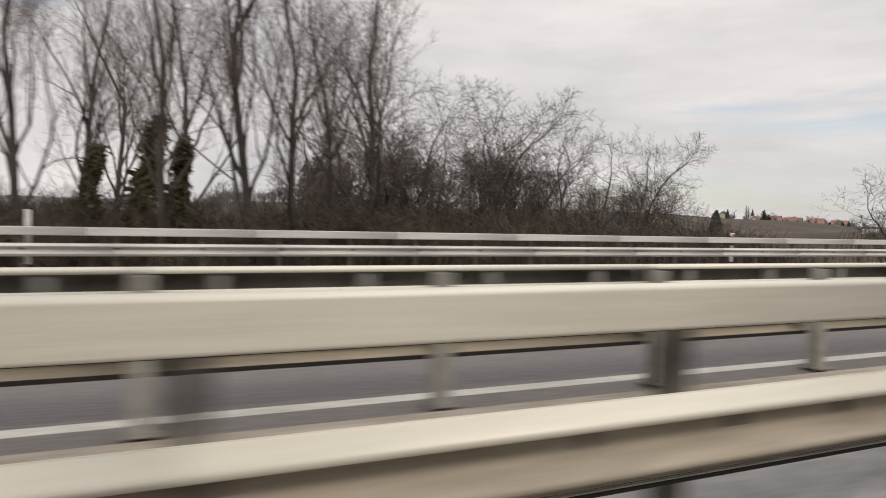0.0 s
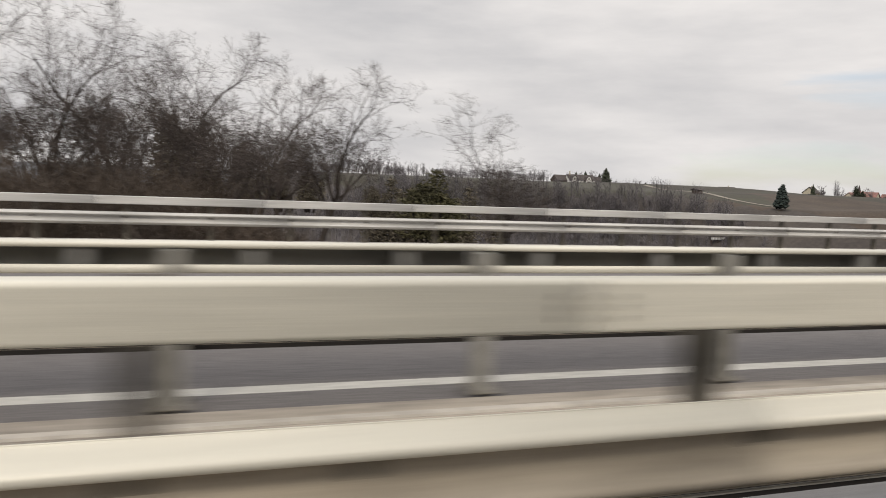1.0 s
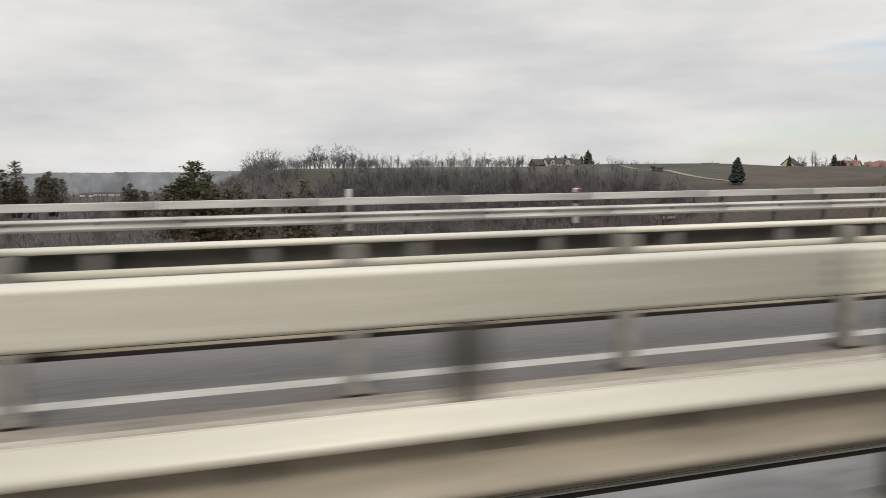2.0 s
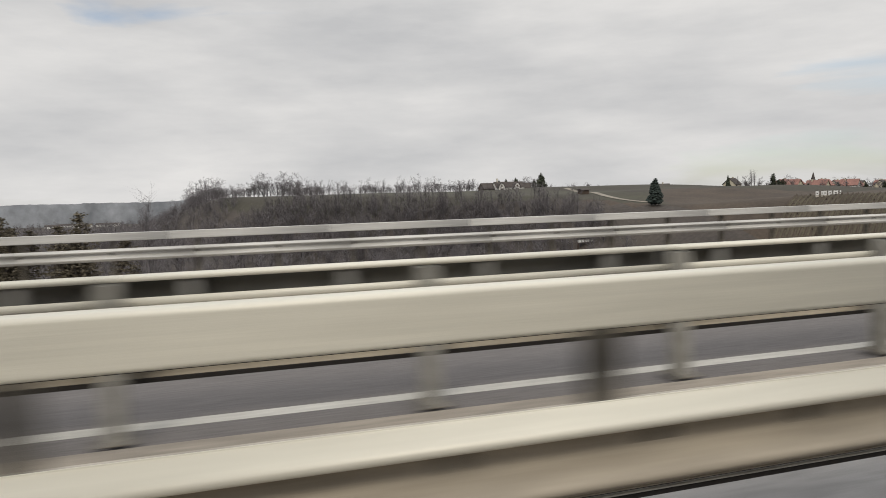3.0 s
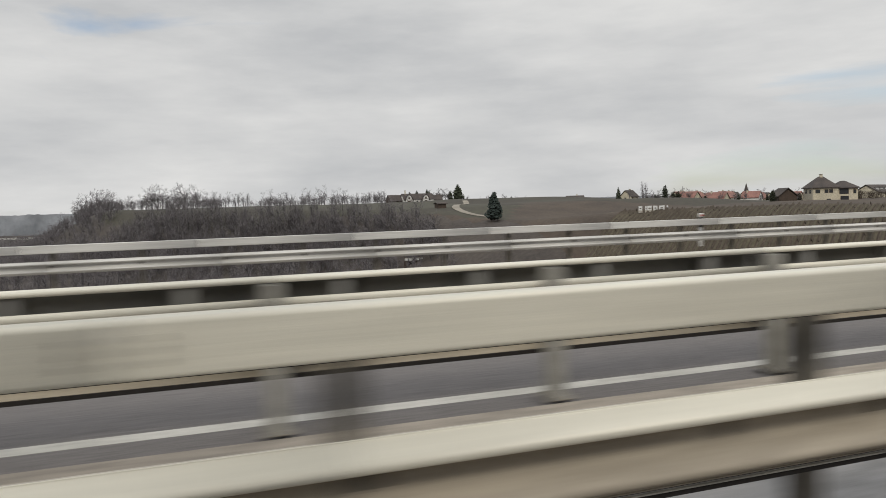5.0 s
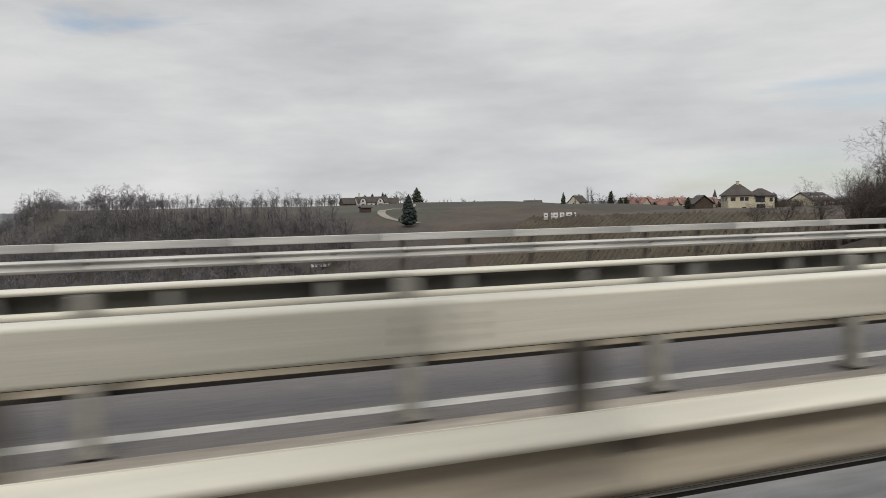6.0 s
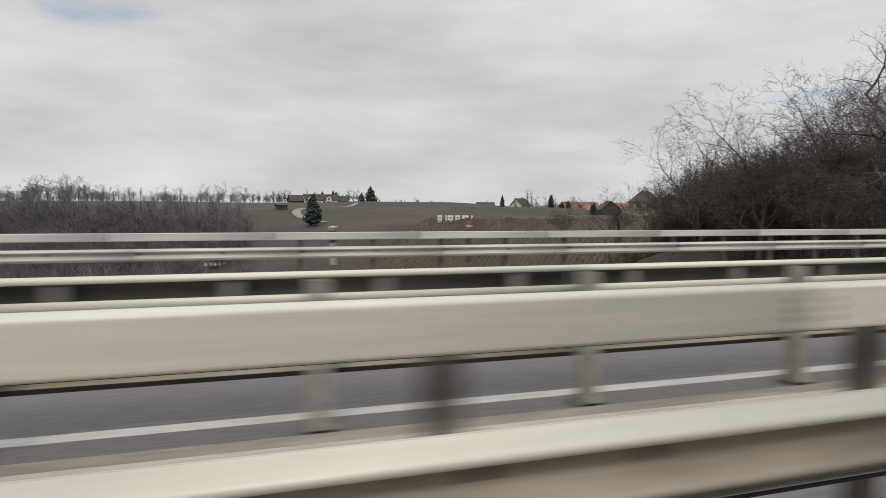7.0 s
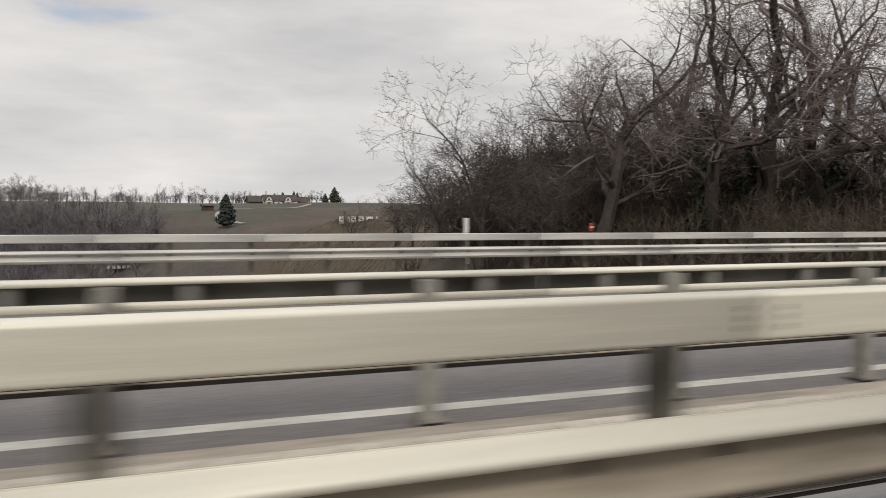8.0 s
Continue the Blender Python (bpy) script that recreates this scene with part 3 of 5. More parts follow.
def conifer(seed, high, wide, rings=16, mat=None, blunt=0.0, per=11):
    """A conifer: trunk and drooping sprays of needles, ring on ring."""
    rng = random.Random(seed)
    tv, tf, cv, cf = [], [], [], []
    tube(tv, tf, [Vector((0, 0, -0.3)), Vector((0, 0, high * 0.5)), Vector((0, 0, high * 0.97))], [high * 0.02, high * 0.012, high * 0.002], 6)
    for i in range(rings):
        f = (i + 0.3) / rings
        z = high * (0.06 + 0.94 * f)
        w = wide * ((1 - f) ** (0.8 - 0.4 * blunt)) * (0.55 + 0.45 * min(1, f * 6))
        n = max(5, int(per * (1 - 0.5 * f)))
        for k in range(n):
            a = 2 * math.pi * (k + rng.random()) / n
            r = w * rng.uniform(0.62, 1.12) * (1 + 0.28 * noise.noise(Vector((math.cos(a) * 1.3 + seed, math.sin(a) * 1.3, f * 3.5)))) + 0.02 * high
            d, s = Vector((math.cos(a), math.sin(a), 0)), Vector((-math.sin(a), math.cos(a), 0))
            tip = Vector((0, 0, z - r * rng.uniform(0.05, 0.35))) + d * r
            for q in range(5):
                c = Vector((0, 0, z + 0.2 * r)).lerp(tip, (q + 0.9) / 5)
                h = r * 0.30 * rng.uniform(0.6, 1.2)
                b = len(cv)
                up = Vector((0, 0, h * rng.uniform(0.4, 0.9)))
                o = d * h
                cv.extend([c - s * h - up * 0.6, c + o * 0.8 - up * 0.2, c + s * h - up * 0.5, c + up, c - o * 0.4 - up])
                cf.extend([(b, b + 1, b + 3), (b + 1, b + 2, b + 3), (b, b + 4, b + 1), (b + 1, b + 4, b + 2)])
    return mesh_of("trunk", tv, tf, M_BARK), mesh_of("crown", cv, cf, mat or M_PINE)


def gather(name, spots, protos, mat, label, category):
    """Many plants too alike to count, in one mesh of stuff: spots are (x, y, scale, turn, proto)."""
    vs, fs, base = [], [], 0
    packs = []
    for v, f in protos:
        packs.append((np.array([tuple(p) for p in v]), f))
    for x, y, sc, turn, k in spots:
        v, f = packs[k]
        c, s_ = math.cos(turn), math.sin(turn)
        w = np.empty_like(v)
        w[:, 0] = (v[:, 0] * c - v[:, 1] * s_) * sc + x
        w[:, 1] = (v[:, 0] * s_ + v[:, 1] * c) * sc + y
        w[:, 2] = v[:, 2] * sc + land(x, y)
        vs.append(w)
        fs.extend([tuple(i + base for i in q) for q in f])
        base += len(v)
    me = mesh_of(name, np.concatenate(vs).tolist(), fs, mat)
    return tagged(part(name, me), label, category, kind="stuff")


def ribbon_tree(seed, high, wide, stems=46, low=0.2, thin=0.05):
    """A leafless tree for the distance: a trunk and a crown of thin upswept shoots."""
    rng = random.Random(seed)
    v, f = [], []
    tube(v, f, [Vector((0, 0, -1)), Vector((rng.gauss(0, 0.02), rng.gauss(0, 0.02), 0.5)) * high, Vector((0, 0, high * 0.9))], [high * 0.022, high * 0.013, 0.03], 3)
    for i in range(stems):
        a, z0 = rng.uniform(0, 6.283), high * (low + (0.75 - low) * rng.random())
        ln = high * rng.uniform(0.25, 0.5)
        out = wide * rng.uniform(0.35, 1.0) * (1.0 - 0.5 * abs(z0 / high - 0.4))
        p0 = Vector((0, 0, z0))
        p1 = Vector((math.cos(a) * out * 0.6, math.sin(a) * out * 0.6, z0 + ln * 0.35))
        p2 = Vector((math.cos(a) * out, math.sin(a) * out, z0 + ln * rng.uniform(0.6, 1.0)))
        for p, q, w in ((p0, p1, thin * 1.6), (p1, p2, thin)):
            s = Vector((-math.sin(a), math.cos(a), 0.3)) * w
            b = len(v)
            v.extend([p - s, p + s, q])
            f.append((b, b + 1, b + 2))
        for j in range(5):
            t = rng.uniform(0.1, 1)
            o = p1.lerp(p2, t)
            e = o + Vector((rng.gauss(0, 0.12), rng.gauss(0, 0.12), rng.uniform(0.02, 0.16))) * high
            s = Vector((rng.gauss(0, 1), rng.gauss(0, 1), 0.2)).normalized() * thin * 0.8
            b = len(v)
            v.extend([o - s, o + s, e])
            f.append((b, b + 1, b + 2))
    return v, f


def shrub(seed, high, wide, stems=60, thin=0.02):
    """A tangle of bare shoots rising from one stool."""
    rng = random.Random(seed)
    v, f = [], []
    for i in range(stems):
        a = rng.uniform(0, 6.283)
        r = wide * math.sqrt(rng.random())
        p = Vector((math.cos(a) * r * 0.5, math.sin(a) * r * 0.5, -0.3))
        m = Vector((math.cos(a) * r * 0.8 + rng.gauss(0, 0.1) * wide, math.sin(a) * r * 0.8, high * rng.uniform(0.35, 0.6)))
        t = m + Vector((rng.gauss(0, 0.22) * wide, rng.gauss(0, 0.22) * wide, high * rng.uniform(0.15, 0.5)))
        for u, w, k in ((p, m, thin * 1.5), (m, t, thin)):
            s = Vector((rng.gauss(0, 1), rng.gauss(0, 1), 0)).normalized() * k
            b = len(v)
            v.extend([u - s, u + s, w + s * 0.4, w - s * 0.4])
            f.append((b, b + 1, b + 2, b + 3))
        for j in range(4):
            o = m.lerp(t, rng.random())
            e = o + Vector((rng.gauss(0, 0.16), rng.gauss(0, 0.16), rng.uniform(0, 0.2))) * high
            s = Vector((rng.gauss(0, 1), rng.gauss(0, 1), 0)).normalized() * thin
            b = len(v)
            v.extend([o - s, o + s, e])
            f.append((b, b + 1, b + 2))
    return v, f


def evergreen(seed, high, wide, mat, sprays=9, tufts=5, big=1.1):
    """A broad evergreen: several leading shoots, each with tiers of upswept sprays and gaps between."""
    rng = random.Random(seed)
    tv, tf, cv, cf = [], [], [], []
    leaders = [(0.0, 0.0, 1.0, 0.62)] + [(rng.gauss(0, 0.30) * wide, rng.gauss(0, 0.30) * wide, rng.uniform(0.62, 0.92), rng.uniform(0.40, 0.6)) for i in range(5)]
    for ox, oy, hf, wf in leaders:
        h, w = high * hf, wide * wf
        tube(tv, tf, [Vector((ox * 0.4, oy * 0.4, -0.5)), Vector((ox, oy, h * 0.5)), Vector((ox, oy, h * 0.96))], [high * 0.02, high * 0.012, 0.02], 4)
        for i in range(16):
            f = (i + 0.4 * rng.random()) / 16
            z = h * (0.10 + 0.88 * f)
            r0 = w * (1 - f) ** 0.6 * (0.7 + 0.3 * min(1, f * 5)) + 0.03 * high
            for k in range(sprays):
                a = rng.uniform(0, 6.283)
                r = r0 * rng.uniform(0.45, 1.1)
                for q in range(tufts):
                    t = 0.3 + 0.7 * (q + rng.random()) / tufts
                    o = Vector((ox + math.cos(a) * r * t, oy + math.sin(a) * r * t, z + r * 0.25 * t * t + rng.gauss(0, 0.05) * h * 0.3))
                    e = wide * rng.uniform(0.022, 0.05) * big
                    b = len(cv)
                    cv.extend([o + Vector((rng.gauss(0, 1), rng.gauss(0, 1), rng.gauss(0.2, 0.7))) * e for m in range(3)] + [o + Vector((rng.gauss(0, 0.4), rng.gauss(0, 0.4), 1.5)) * e])
                    cf.extend([(b, b + 1, b + 3), (b + 1, b + 2, b + 3), (b, b + 2, b + 1)])
    return mesh_of("trunk", tv, tf, M_BARK), mesh_of("crown", cv, cf, mat)

# ---- the wood at the first abutment ----
TALL = [tree_meshes(11 + i, high=14, fork=0.55, limbs=9, kids=(6, 5, 5, 3), spread=0.6, gnarl=0.15, rise=0.5, trunk=0.011, twig=0.0065, reach=0.36, low=0.25) for i in range(4)]
OAK = [tree_meshes(31 + i, high=17, fork=0.42, limbs=8, kids=(7, 6, 5, 3), spread=0.9, gnarl=0.36, rise=0.3, trunk=0.026, twig=0.0105, reach=0.44, low=0.45) for i in range(4)]
ROUND = [tree_meshes(51 + i, fine=M_TWIGDARK, high=9.5, fork=0.3, limbs=7, kids=(6, 6, 6, 4), spread=0.76, gnarl=0.2, rise=0.28, trunk=0.019, twig=0.0095, reach=0.5, low=0.4) for i in range(4)]
DENSE = [tree_meshes(61 + i, fine=M_TWIGDARK, high=9.5, fork=0.28, limbs=8, kids=(7, 6, 5, 3), spread=0.78, gnarl=0.2, rise=0.25, trunk=0.017, twig=0.0115, reach=0.5, low=0.3) for i in range(4)]
rng = random.Random(5)
for x, y, s, k in ((-9.0, 27, 1.05, 0), (-5.5, 31, 1.1, 1), (-2.8, 26, 1.0, 2), (-1.0, 33, 1.1, 3), (1.5, 26.5, 1.1, 0), (4.7, 26.2, 1.15, 1), (6.2, 27, 1.05, 2), (7.6, 26.6, 0.95, 3),
                   (3.2, 35, 1.1, 2), (9.6, 27.5, 1.08, 2), (11.0, 40, 0.70, 0), (-13, 30, 1.1, 3), (-16, 25, 1.0, 1), (-8, 42, 1.15, 2), (0, 45, 1.1, 1)):
    plant(TALL[k], "tall slender bare tree at the wood's edge", x, y, s * 1.18, rng.uniform(0, 360), group="trees of the roadside wood", z=-2.2)
for x, y, s, k in ((13, 36, 1.1, 0), (17, 42, 1.2, 1), (20.5, 46, 1.2, 2), (24.5, 44, 1.2, 3), (26.5, 52, 1.3, 0), (29, 42, 1.02, 1), (33.5, 44, 1.08, 2), (36, 43, 1.0, 0), (31, 37, 0.95, 2), (15, 55, 1.25, 2), (22, 60, 1.2, 1), (16, 37, 1.12, 3), (21, 40, 1.15, 0), (25.5, 38, 0.95, 1), (30, 50, 1.15, 3), (13.5, 43, 1.2, 1), (32.5, 52, 1.05, 0)):
    plant(ROUND[k], "bare round-crowned tree with dense dark twigs", x, y, s * 1.1, rng.uniform(0, 360), group="trees of the roadside wood", z=-2.2, wide=1.15)
plant(DENSE[3], "small bare tree with a fan-shaped crown", 40.5, 26.0, 0.74, 200, z=-2.0, wide=1.3)
PINES = [evergreen(71 + i, 10, 3.2, M_IVY, 12, 7, 0.75) for i in range(2)] + [evergreen(75, 10, 4.6, M_OLIVE, 14, 8, 0.6)]
for x, y, h, k, label in ((24.6, 91, 1.12, 1, "dark brown-green pine among bare trees"), (28.2, 90, 1.05, 0, "dark brown-green pine among bare trees"), (32.6, 88, 0.82, 1, "dark brown-green pine among bare trees"), (37.2, 91, 0.62, 0, "dark bushy evergreen among bare trees"),
                          (40.6, 91, 0.5, 1, "dark bushy evergreen among bare trees"), (56.5, 88, 1.0, 2, "yellow-green bushy evergreen tree"), (49, 92, 0.5, 1, "small dark evergreen shrub among bare trees"),
                          (57, 115, 1.3, 0, "dark pine standing in the valley"), (61.5, 118, 1.1, 1, "dark pine standing in the valley"), (71.8, 118, 1.25, 0, "dark round pine in the valley")):
    plant(PINES[k], label, x, y, h, 70 * k + x, name="evergreen_tree", category="evergreen tree", wide=1.35, z=(-2.8 if x < 46 else {56.5: -6.8, 49: -4.3, 57: -11.0, 61.5: -10.5, 71.8: -11.6}[x]))

BRUSH = [shrub(91 + i, 3.6, 1.7, 44, 0.020) for i in range(4)]
spots = []
for i in range(640):
    x, y = rng.uniform(-24, 48), rng.uniform(22.5, 52) if rng.random() < 0.75 else rng.uniform(22, 27)
    spots.append((x, y, rng.uniform(0.6, 1.15), rng.uniform(0, 6.28), rng.randrange(4)))
for i in range(430):
    y = rng.uniform(23, 84) if rng.random() < 0.4 else rng.uniform(23, 50)
    x = rng.uniform(269 - 0.02 * y, 322)
    spots.append((x, y, rng.uniform(0.8, 1.5) * (1.6 if rng.random() < 0.35 and y > 48 else 1), rng.uniform(0, 6.28), rng.randrange(4)))
for i in range(90):
    # scrub round the long house beyond the villa
    spots.append((rng.uniform(362, 425), rng.uniform(186, 214), rng.uniform(0.6, 1.0), rng.uniform(0, 6.28), rng.randrange(4)))
gather("undergrowth", spots, BRUSH, M_BRUSH, "tangled brown undergrowth below the bare trees", "undergrowth")

THICKET = [shrub(191 + i, 8.0, 3.2, 130, 0.022) for i in range(4)]
spots = []
for i in range(260):
    y = rng.uniform(44, 88)
    x = rng.uniform(272 + 0.02 * y, 316)
    spots.append((x, y, rng.uniform(0.6, 1.15) * (1.35 if x > 276 and y > 52 else 1.0), rng.uniform(0, 6.28), rng.randrange(4)))
gather("thicket", spots, THICKET, M_BRUSH, "dense dark thicket of bare saplings under the trees", "thicket")

# ---- the wood at the second abutment ----
for x, y, s, k in ((277.6, 38.6, 1.12, 0), (283.5, 40, 1.18, 1), (293, 43, 1.25, 2), (288, 33, 1.05, 3), (296, 34, 1.15, 1), (302, 29, 1.1, 2), (310, 36, 1.15, 0), (299, 48, 1.2, 3), (290, 52, 1.15, 2), (281, 47, 1.15, 3), (271.8, 43, 0.92, 1)):
    plant(OAK[k], "large dark bare oak with spreading limbs", x, y, s * 1.32, rng.uniform(0, 360), group="oaks of the second wood", z=-2.4)
for x, y, s, k in ((267.8, 53, 1.42, 0), (270.5, 49, 1.25, 1), (273, 54, 1.5, 2), (277, 51, 1.4, 3), (266.8, 60, 1.2, 1), (266.6, 68, 0.75, 2), (267, 76, 0.6, 3), (271, 66, 1.05, 0), (276, 60, 1.45, 1), (281, 57, 1.65, 2), (287, 61, 1.75, 3), (272, 75, 0.72, 2), (280, 70, 1.4, 0), (294, 62, 1.8, 1), (284, 82, 0.95, 3), (269, 44, 0.8, 2), (264, 84, 0.5, 0), (275, 90, 0.7, 1)):
    plant(DENSE[k], "bare dark tree with dense fine twigs", x, y, s * 1.22, rng.uniform(0, 360), group="trees of the second wood", z=-2.4, wide=1.15)


def ivy_sleeve(seed, high, wide, mat, lean=0.0):
    """A trunk thickly clad in ivy: overlapping leaf tufts round a bare pole, ragged at the rim."""
    rng = random.Random(seed)
    tv, tf, cv, cf = [], [], [], []
    tube(tv, tf, [Vector((0, 0, -0.4)), Vector((lean * 0.5, 0, high * 0.5)), Vector((lean, 0.1, high))], [0.26, 0.2, 0.08], 7)
    for i in range(3000):
        f = rng.random() ** 1.15
        lump = 0.75 + 0.6 * noise.noise(Vector((f * 6, seed, 0)))
        a = rng.uniform(0, 6.283)
        lump *= 1 + 0.5 * noise.noise(Vector((math.cos(a) * 1.5, math.sin(a) * 1.5 + seed, f * 9)))
        r = wide * lump * (1 - 0.6 * f) * rng.uniform(0.4, 1.1) * (1.7 if rng.random() < 0.12 else 1)
        o = Vector((math.cos(a) * r + lean * f, math.sin(a) * r, f * high + 0.4 * r))
        e = rng.uniform(0.06, 0.15)
        b = len(cv)
        cv.extend([o + Vector((rng.gauss(0, 1), rng.gauss(0, 1), rng.gauss(0, 1))) * e for m in range(4)])
        cf.extend([(b, b + 1, b + 2), (b, b + 2, b + 3)])
    return mesh_of("trunk", tv, tf, M_BARK), mesh_of("crown", cv, cf, mat)


SLEEVE = [ivy_sleeve(87, 10.5, 1.0, M_PINE), ivy_sleeve(88, 9.0, 0.8, M_PINE, 0.5), ivy_sleeve(89, 6.5, 0.95, M_OLIVE, 1.6)]
for x, y, k in ((277.3, 38.4, 0), (293.2, 42.6, 0), (283.2, 39.8, 1), (287.8, 33.1, 1), (297, 40, 1), (281.2, 46.6, 1)):
    plant(SLEEVE[k], "trunk thickly clad in dark ivy", x, y, 1.0, 40 * x, name="ivy_tree", category="ivy-clad tree", group="ivy of the second wood", z=-2.4)
for x, y, s in ((-1.4, 29, 0.85), (0.3, 30, 1.05), (1.9, 30.5, 0.95), (-7.5, 29, 1.0)):
    plant(SLEEVE[2], "slender trunk clad in brown-green ivy", x, y, s, 25 * x, name="ivy_tree", category="ivy-clad tree", group="ivy of the roadside wood", z=-2.2, wide=0.8)

IVY = [evergreen(85 + i, 10, 3.6, M_PINE, 8, 5) for i in range(2)]
for x, y, s, k in ((279.5, 53, 1.15, 0), (284, 58, 1.35, 1), (289, 55, 1.5, 0), (294, 60, 1.6, 1), (300, 52, 1.6, 0), (286, 45, 1.2, 1), (293, 42, 1.2, 0)):
    plant(IVY[k], "dark ivy-clad tree within the bare wood", x, y, s * 0.72, 50 * k + x, name="ivy_tree", category="evergreen tree", group="trees of the second wood", z=-2.4, wide=1.1)

# ---- valley woods and hedges ----
FARTREE = [ribbon_tree(101 + i, 10, 4.4, stems=46, thin=0.058, low=0.03) for i in range(6)]
spots = []
while len(spots) < 900:
    x, y = rng.uniform(-120, 262), rng.uniform(90, 560)
    s = (x - 290) * 0.856 + (y - 193) * 0.517
    if s > -4 - 15 * smooth(270, 380, y) * smooth(84, 100, x) + 8 * noise.noise(Vector((x * 0.02, y * 0.02, 2))) or (x < 60 and y < 130):
        continue
    # the valley bottom is thinly wooded
    if (land(x, y) + 8.0) / y < -0.085 and rng.random() < 0.8:
        continue
    if 203 < x < 247 and 175 < y < 262 or (x > 236 and s > -70):
        continue
    spots.append((x, y, rng.uniform(0.6, 1.15) * (0.75 + 0.4 * smooth(-20, -60, s)), rng.uniform(0, 6.28), rng.randrange(6)))
for i in range(900):
    # the close wood along the brow of the slope
    y, s = rng.uniform(235, 440), -6 - 12 * smooth(300, 390, y) - 44 * rng.random() ** 1.3 + 4 * noise.noise(Vector((i * 0.7, 0, 1)))
    x = 290 + (s - (y - 193) * 0.517) / 0.856
    if x < 236:
        spots.append((x, y, rng.uniform(0.6, 0.95), rng.uniform(0, 6.28), rng.randrange(6)))
for i in range(150):
    # scattered trees on the valley floor
    x, y = rng.uniform(75, 235), rng.uniform(50, 230)
    spots.append((x, y, rng.uniform(0.7, 1.1) if land(x, y) < -20 else 0.6, rng.uniform(0, 6.28), rng.randrange(6)))
for i in range(300):
    # the shoulder that falls to the far valley
    x, y = rng.uniform(15, 104), rng.uniform(400, 545)
    spots.append((x, y, rng.uniform(0.45, 0.9), rng.uniform(0, 6.28), rng.randrange(6)))
for i in range(200):
    # scrub below the ridge trees
    x = rng.choice((rng.uniform(104, 165), rng.uniform(190, 285)))
    spots.append((x, 540 + rng.gauss(0, 4), rng.uniform(0.25, 0.7), rng.uniform(0, 6.28), rng.randrange(6)))
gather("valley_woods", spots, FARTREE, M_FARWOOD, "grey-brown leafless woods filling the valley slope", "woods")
spots = []
FARBUSH = [ribbon_tree(171 + i, 9, 4.5, stems=16, thin=0.15, low=0.02) for i in range(4)]
for i in range(420):
    x, y = -500 + 1400 * rng.random(), rng.uniform(700, 1500)
    spots.append((x, y, rng.uniform(0.8, 1.3), rng.uniform(0, 6.28), rng.randrange(4)))
for i in range(1200):
    x, y = rng.uniform(-420, 70), rng.uniform(300, 1380)
    if noise.noise(Vector((x * 0.008, y * 0.008, 5))) > -0.25:
        spots.append((x, y, rng.uniform(0.6, 1.1), rng.uniform(0, 6.28), rng.randrange(4)))
for i in range(420):
    x, y = rng.uniform(-20, 92), rng.uniform(540, 760)
    spots.append((x, y, rng.uniform(0.5, 1.0), rng.uniform(0, 6.28), rng.randrange(4)))
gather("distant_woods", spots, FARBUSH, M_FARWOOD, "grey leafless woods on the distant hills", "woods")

# ---- trees along the crest ----
CREST = []
for i in range(6):
    wood, fine = bare_tree(131 + i, high=10, fork=0.26, limbs=6, kids=(4, 4, 4, 0), spread=0.78, gnarl=0.22, rise=0.25, trunk=0.026, twig=0.052, reach=0.50, low=0.4, solid=2)
    k = len(wood[0])
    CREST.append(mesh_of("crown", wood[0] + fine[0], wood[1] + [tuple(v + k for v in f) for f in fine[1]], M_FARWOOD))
for i in range(4):
    v, f = ribbon_tree(141 + i, 10, 1.7, stems=70, low=0.12, thin=0.032)
    CREST.append(mesh_of("crown", v, f, M_FARWOOD))


GARDEN = []
for i in range(3):
    wood, fine = bare_tree(151 + i, high=10, fork=0.24, limbs=6, kids=(4, 4, 3, 0), spread=0.75, gnarl=0.2, rise=0.3, trunk=0.03, twig=0.085, reach=0.5, low=0.3, solid=2)
    k = len(wood[0])
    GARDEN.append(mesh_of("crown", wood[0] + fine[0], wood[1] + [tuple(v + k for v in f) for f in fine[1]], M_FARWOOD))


def crest_tree(x, y, s, slim=False, base=0.0):
    s *= 1.0 if slim else 1.28
    wide = rng.uniform(1.0, 1.2) if slim else rng.uniform(1.0, 1.3)
    m = pose(x, y, land(x, y) + base, 0, 0, rng.uniform(0, 360)) @ Matrix.Diagonal((s * wide, s * wide, s, 1))
    tagged(part("tree", CREST[rng.randrange(4) + 6 if slim else rng.randrange(6)], m=m), "slim bare tree on the hill's crest" if slim else "bare round-headed tree on the hill's crest", "bare tree", "trees on the crest")


# a round clump on the shoulder, falling to the valley
for i in range(30):
    f = i / 29
    x = 22 + 66 * f
    crest_tree(x + rng.gauss(0, 2), 562 + rng.uniform(-14, 14), rng.uniform(0.85, 1.1) * (0.75 + 0.55 * f), base=-1)
for x, s in ((70, 1.55), (74, 1.7), (78, 1.75), (82, 1.65), (86, 1.45), (76, 1.6), (80, 1.6), (67, 1.4), (92, 0.8), (97, 0.75), (101, 0.9)):
    crest_tree(x, 560 + rng.gauss(0, 6), s * 0.92, base=-0.5)
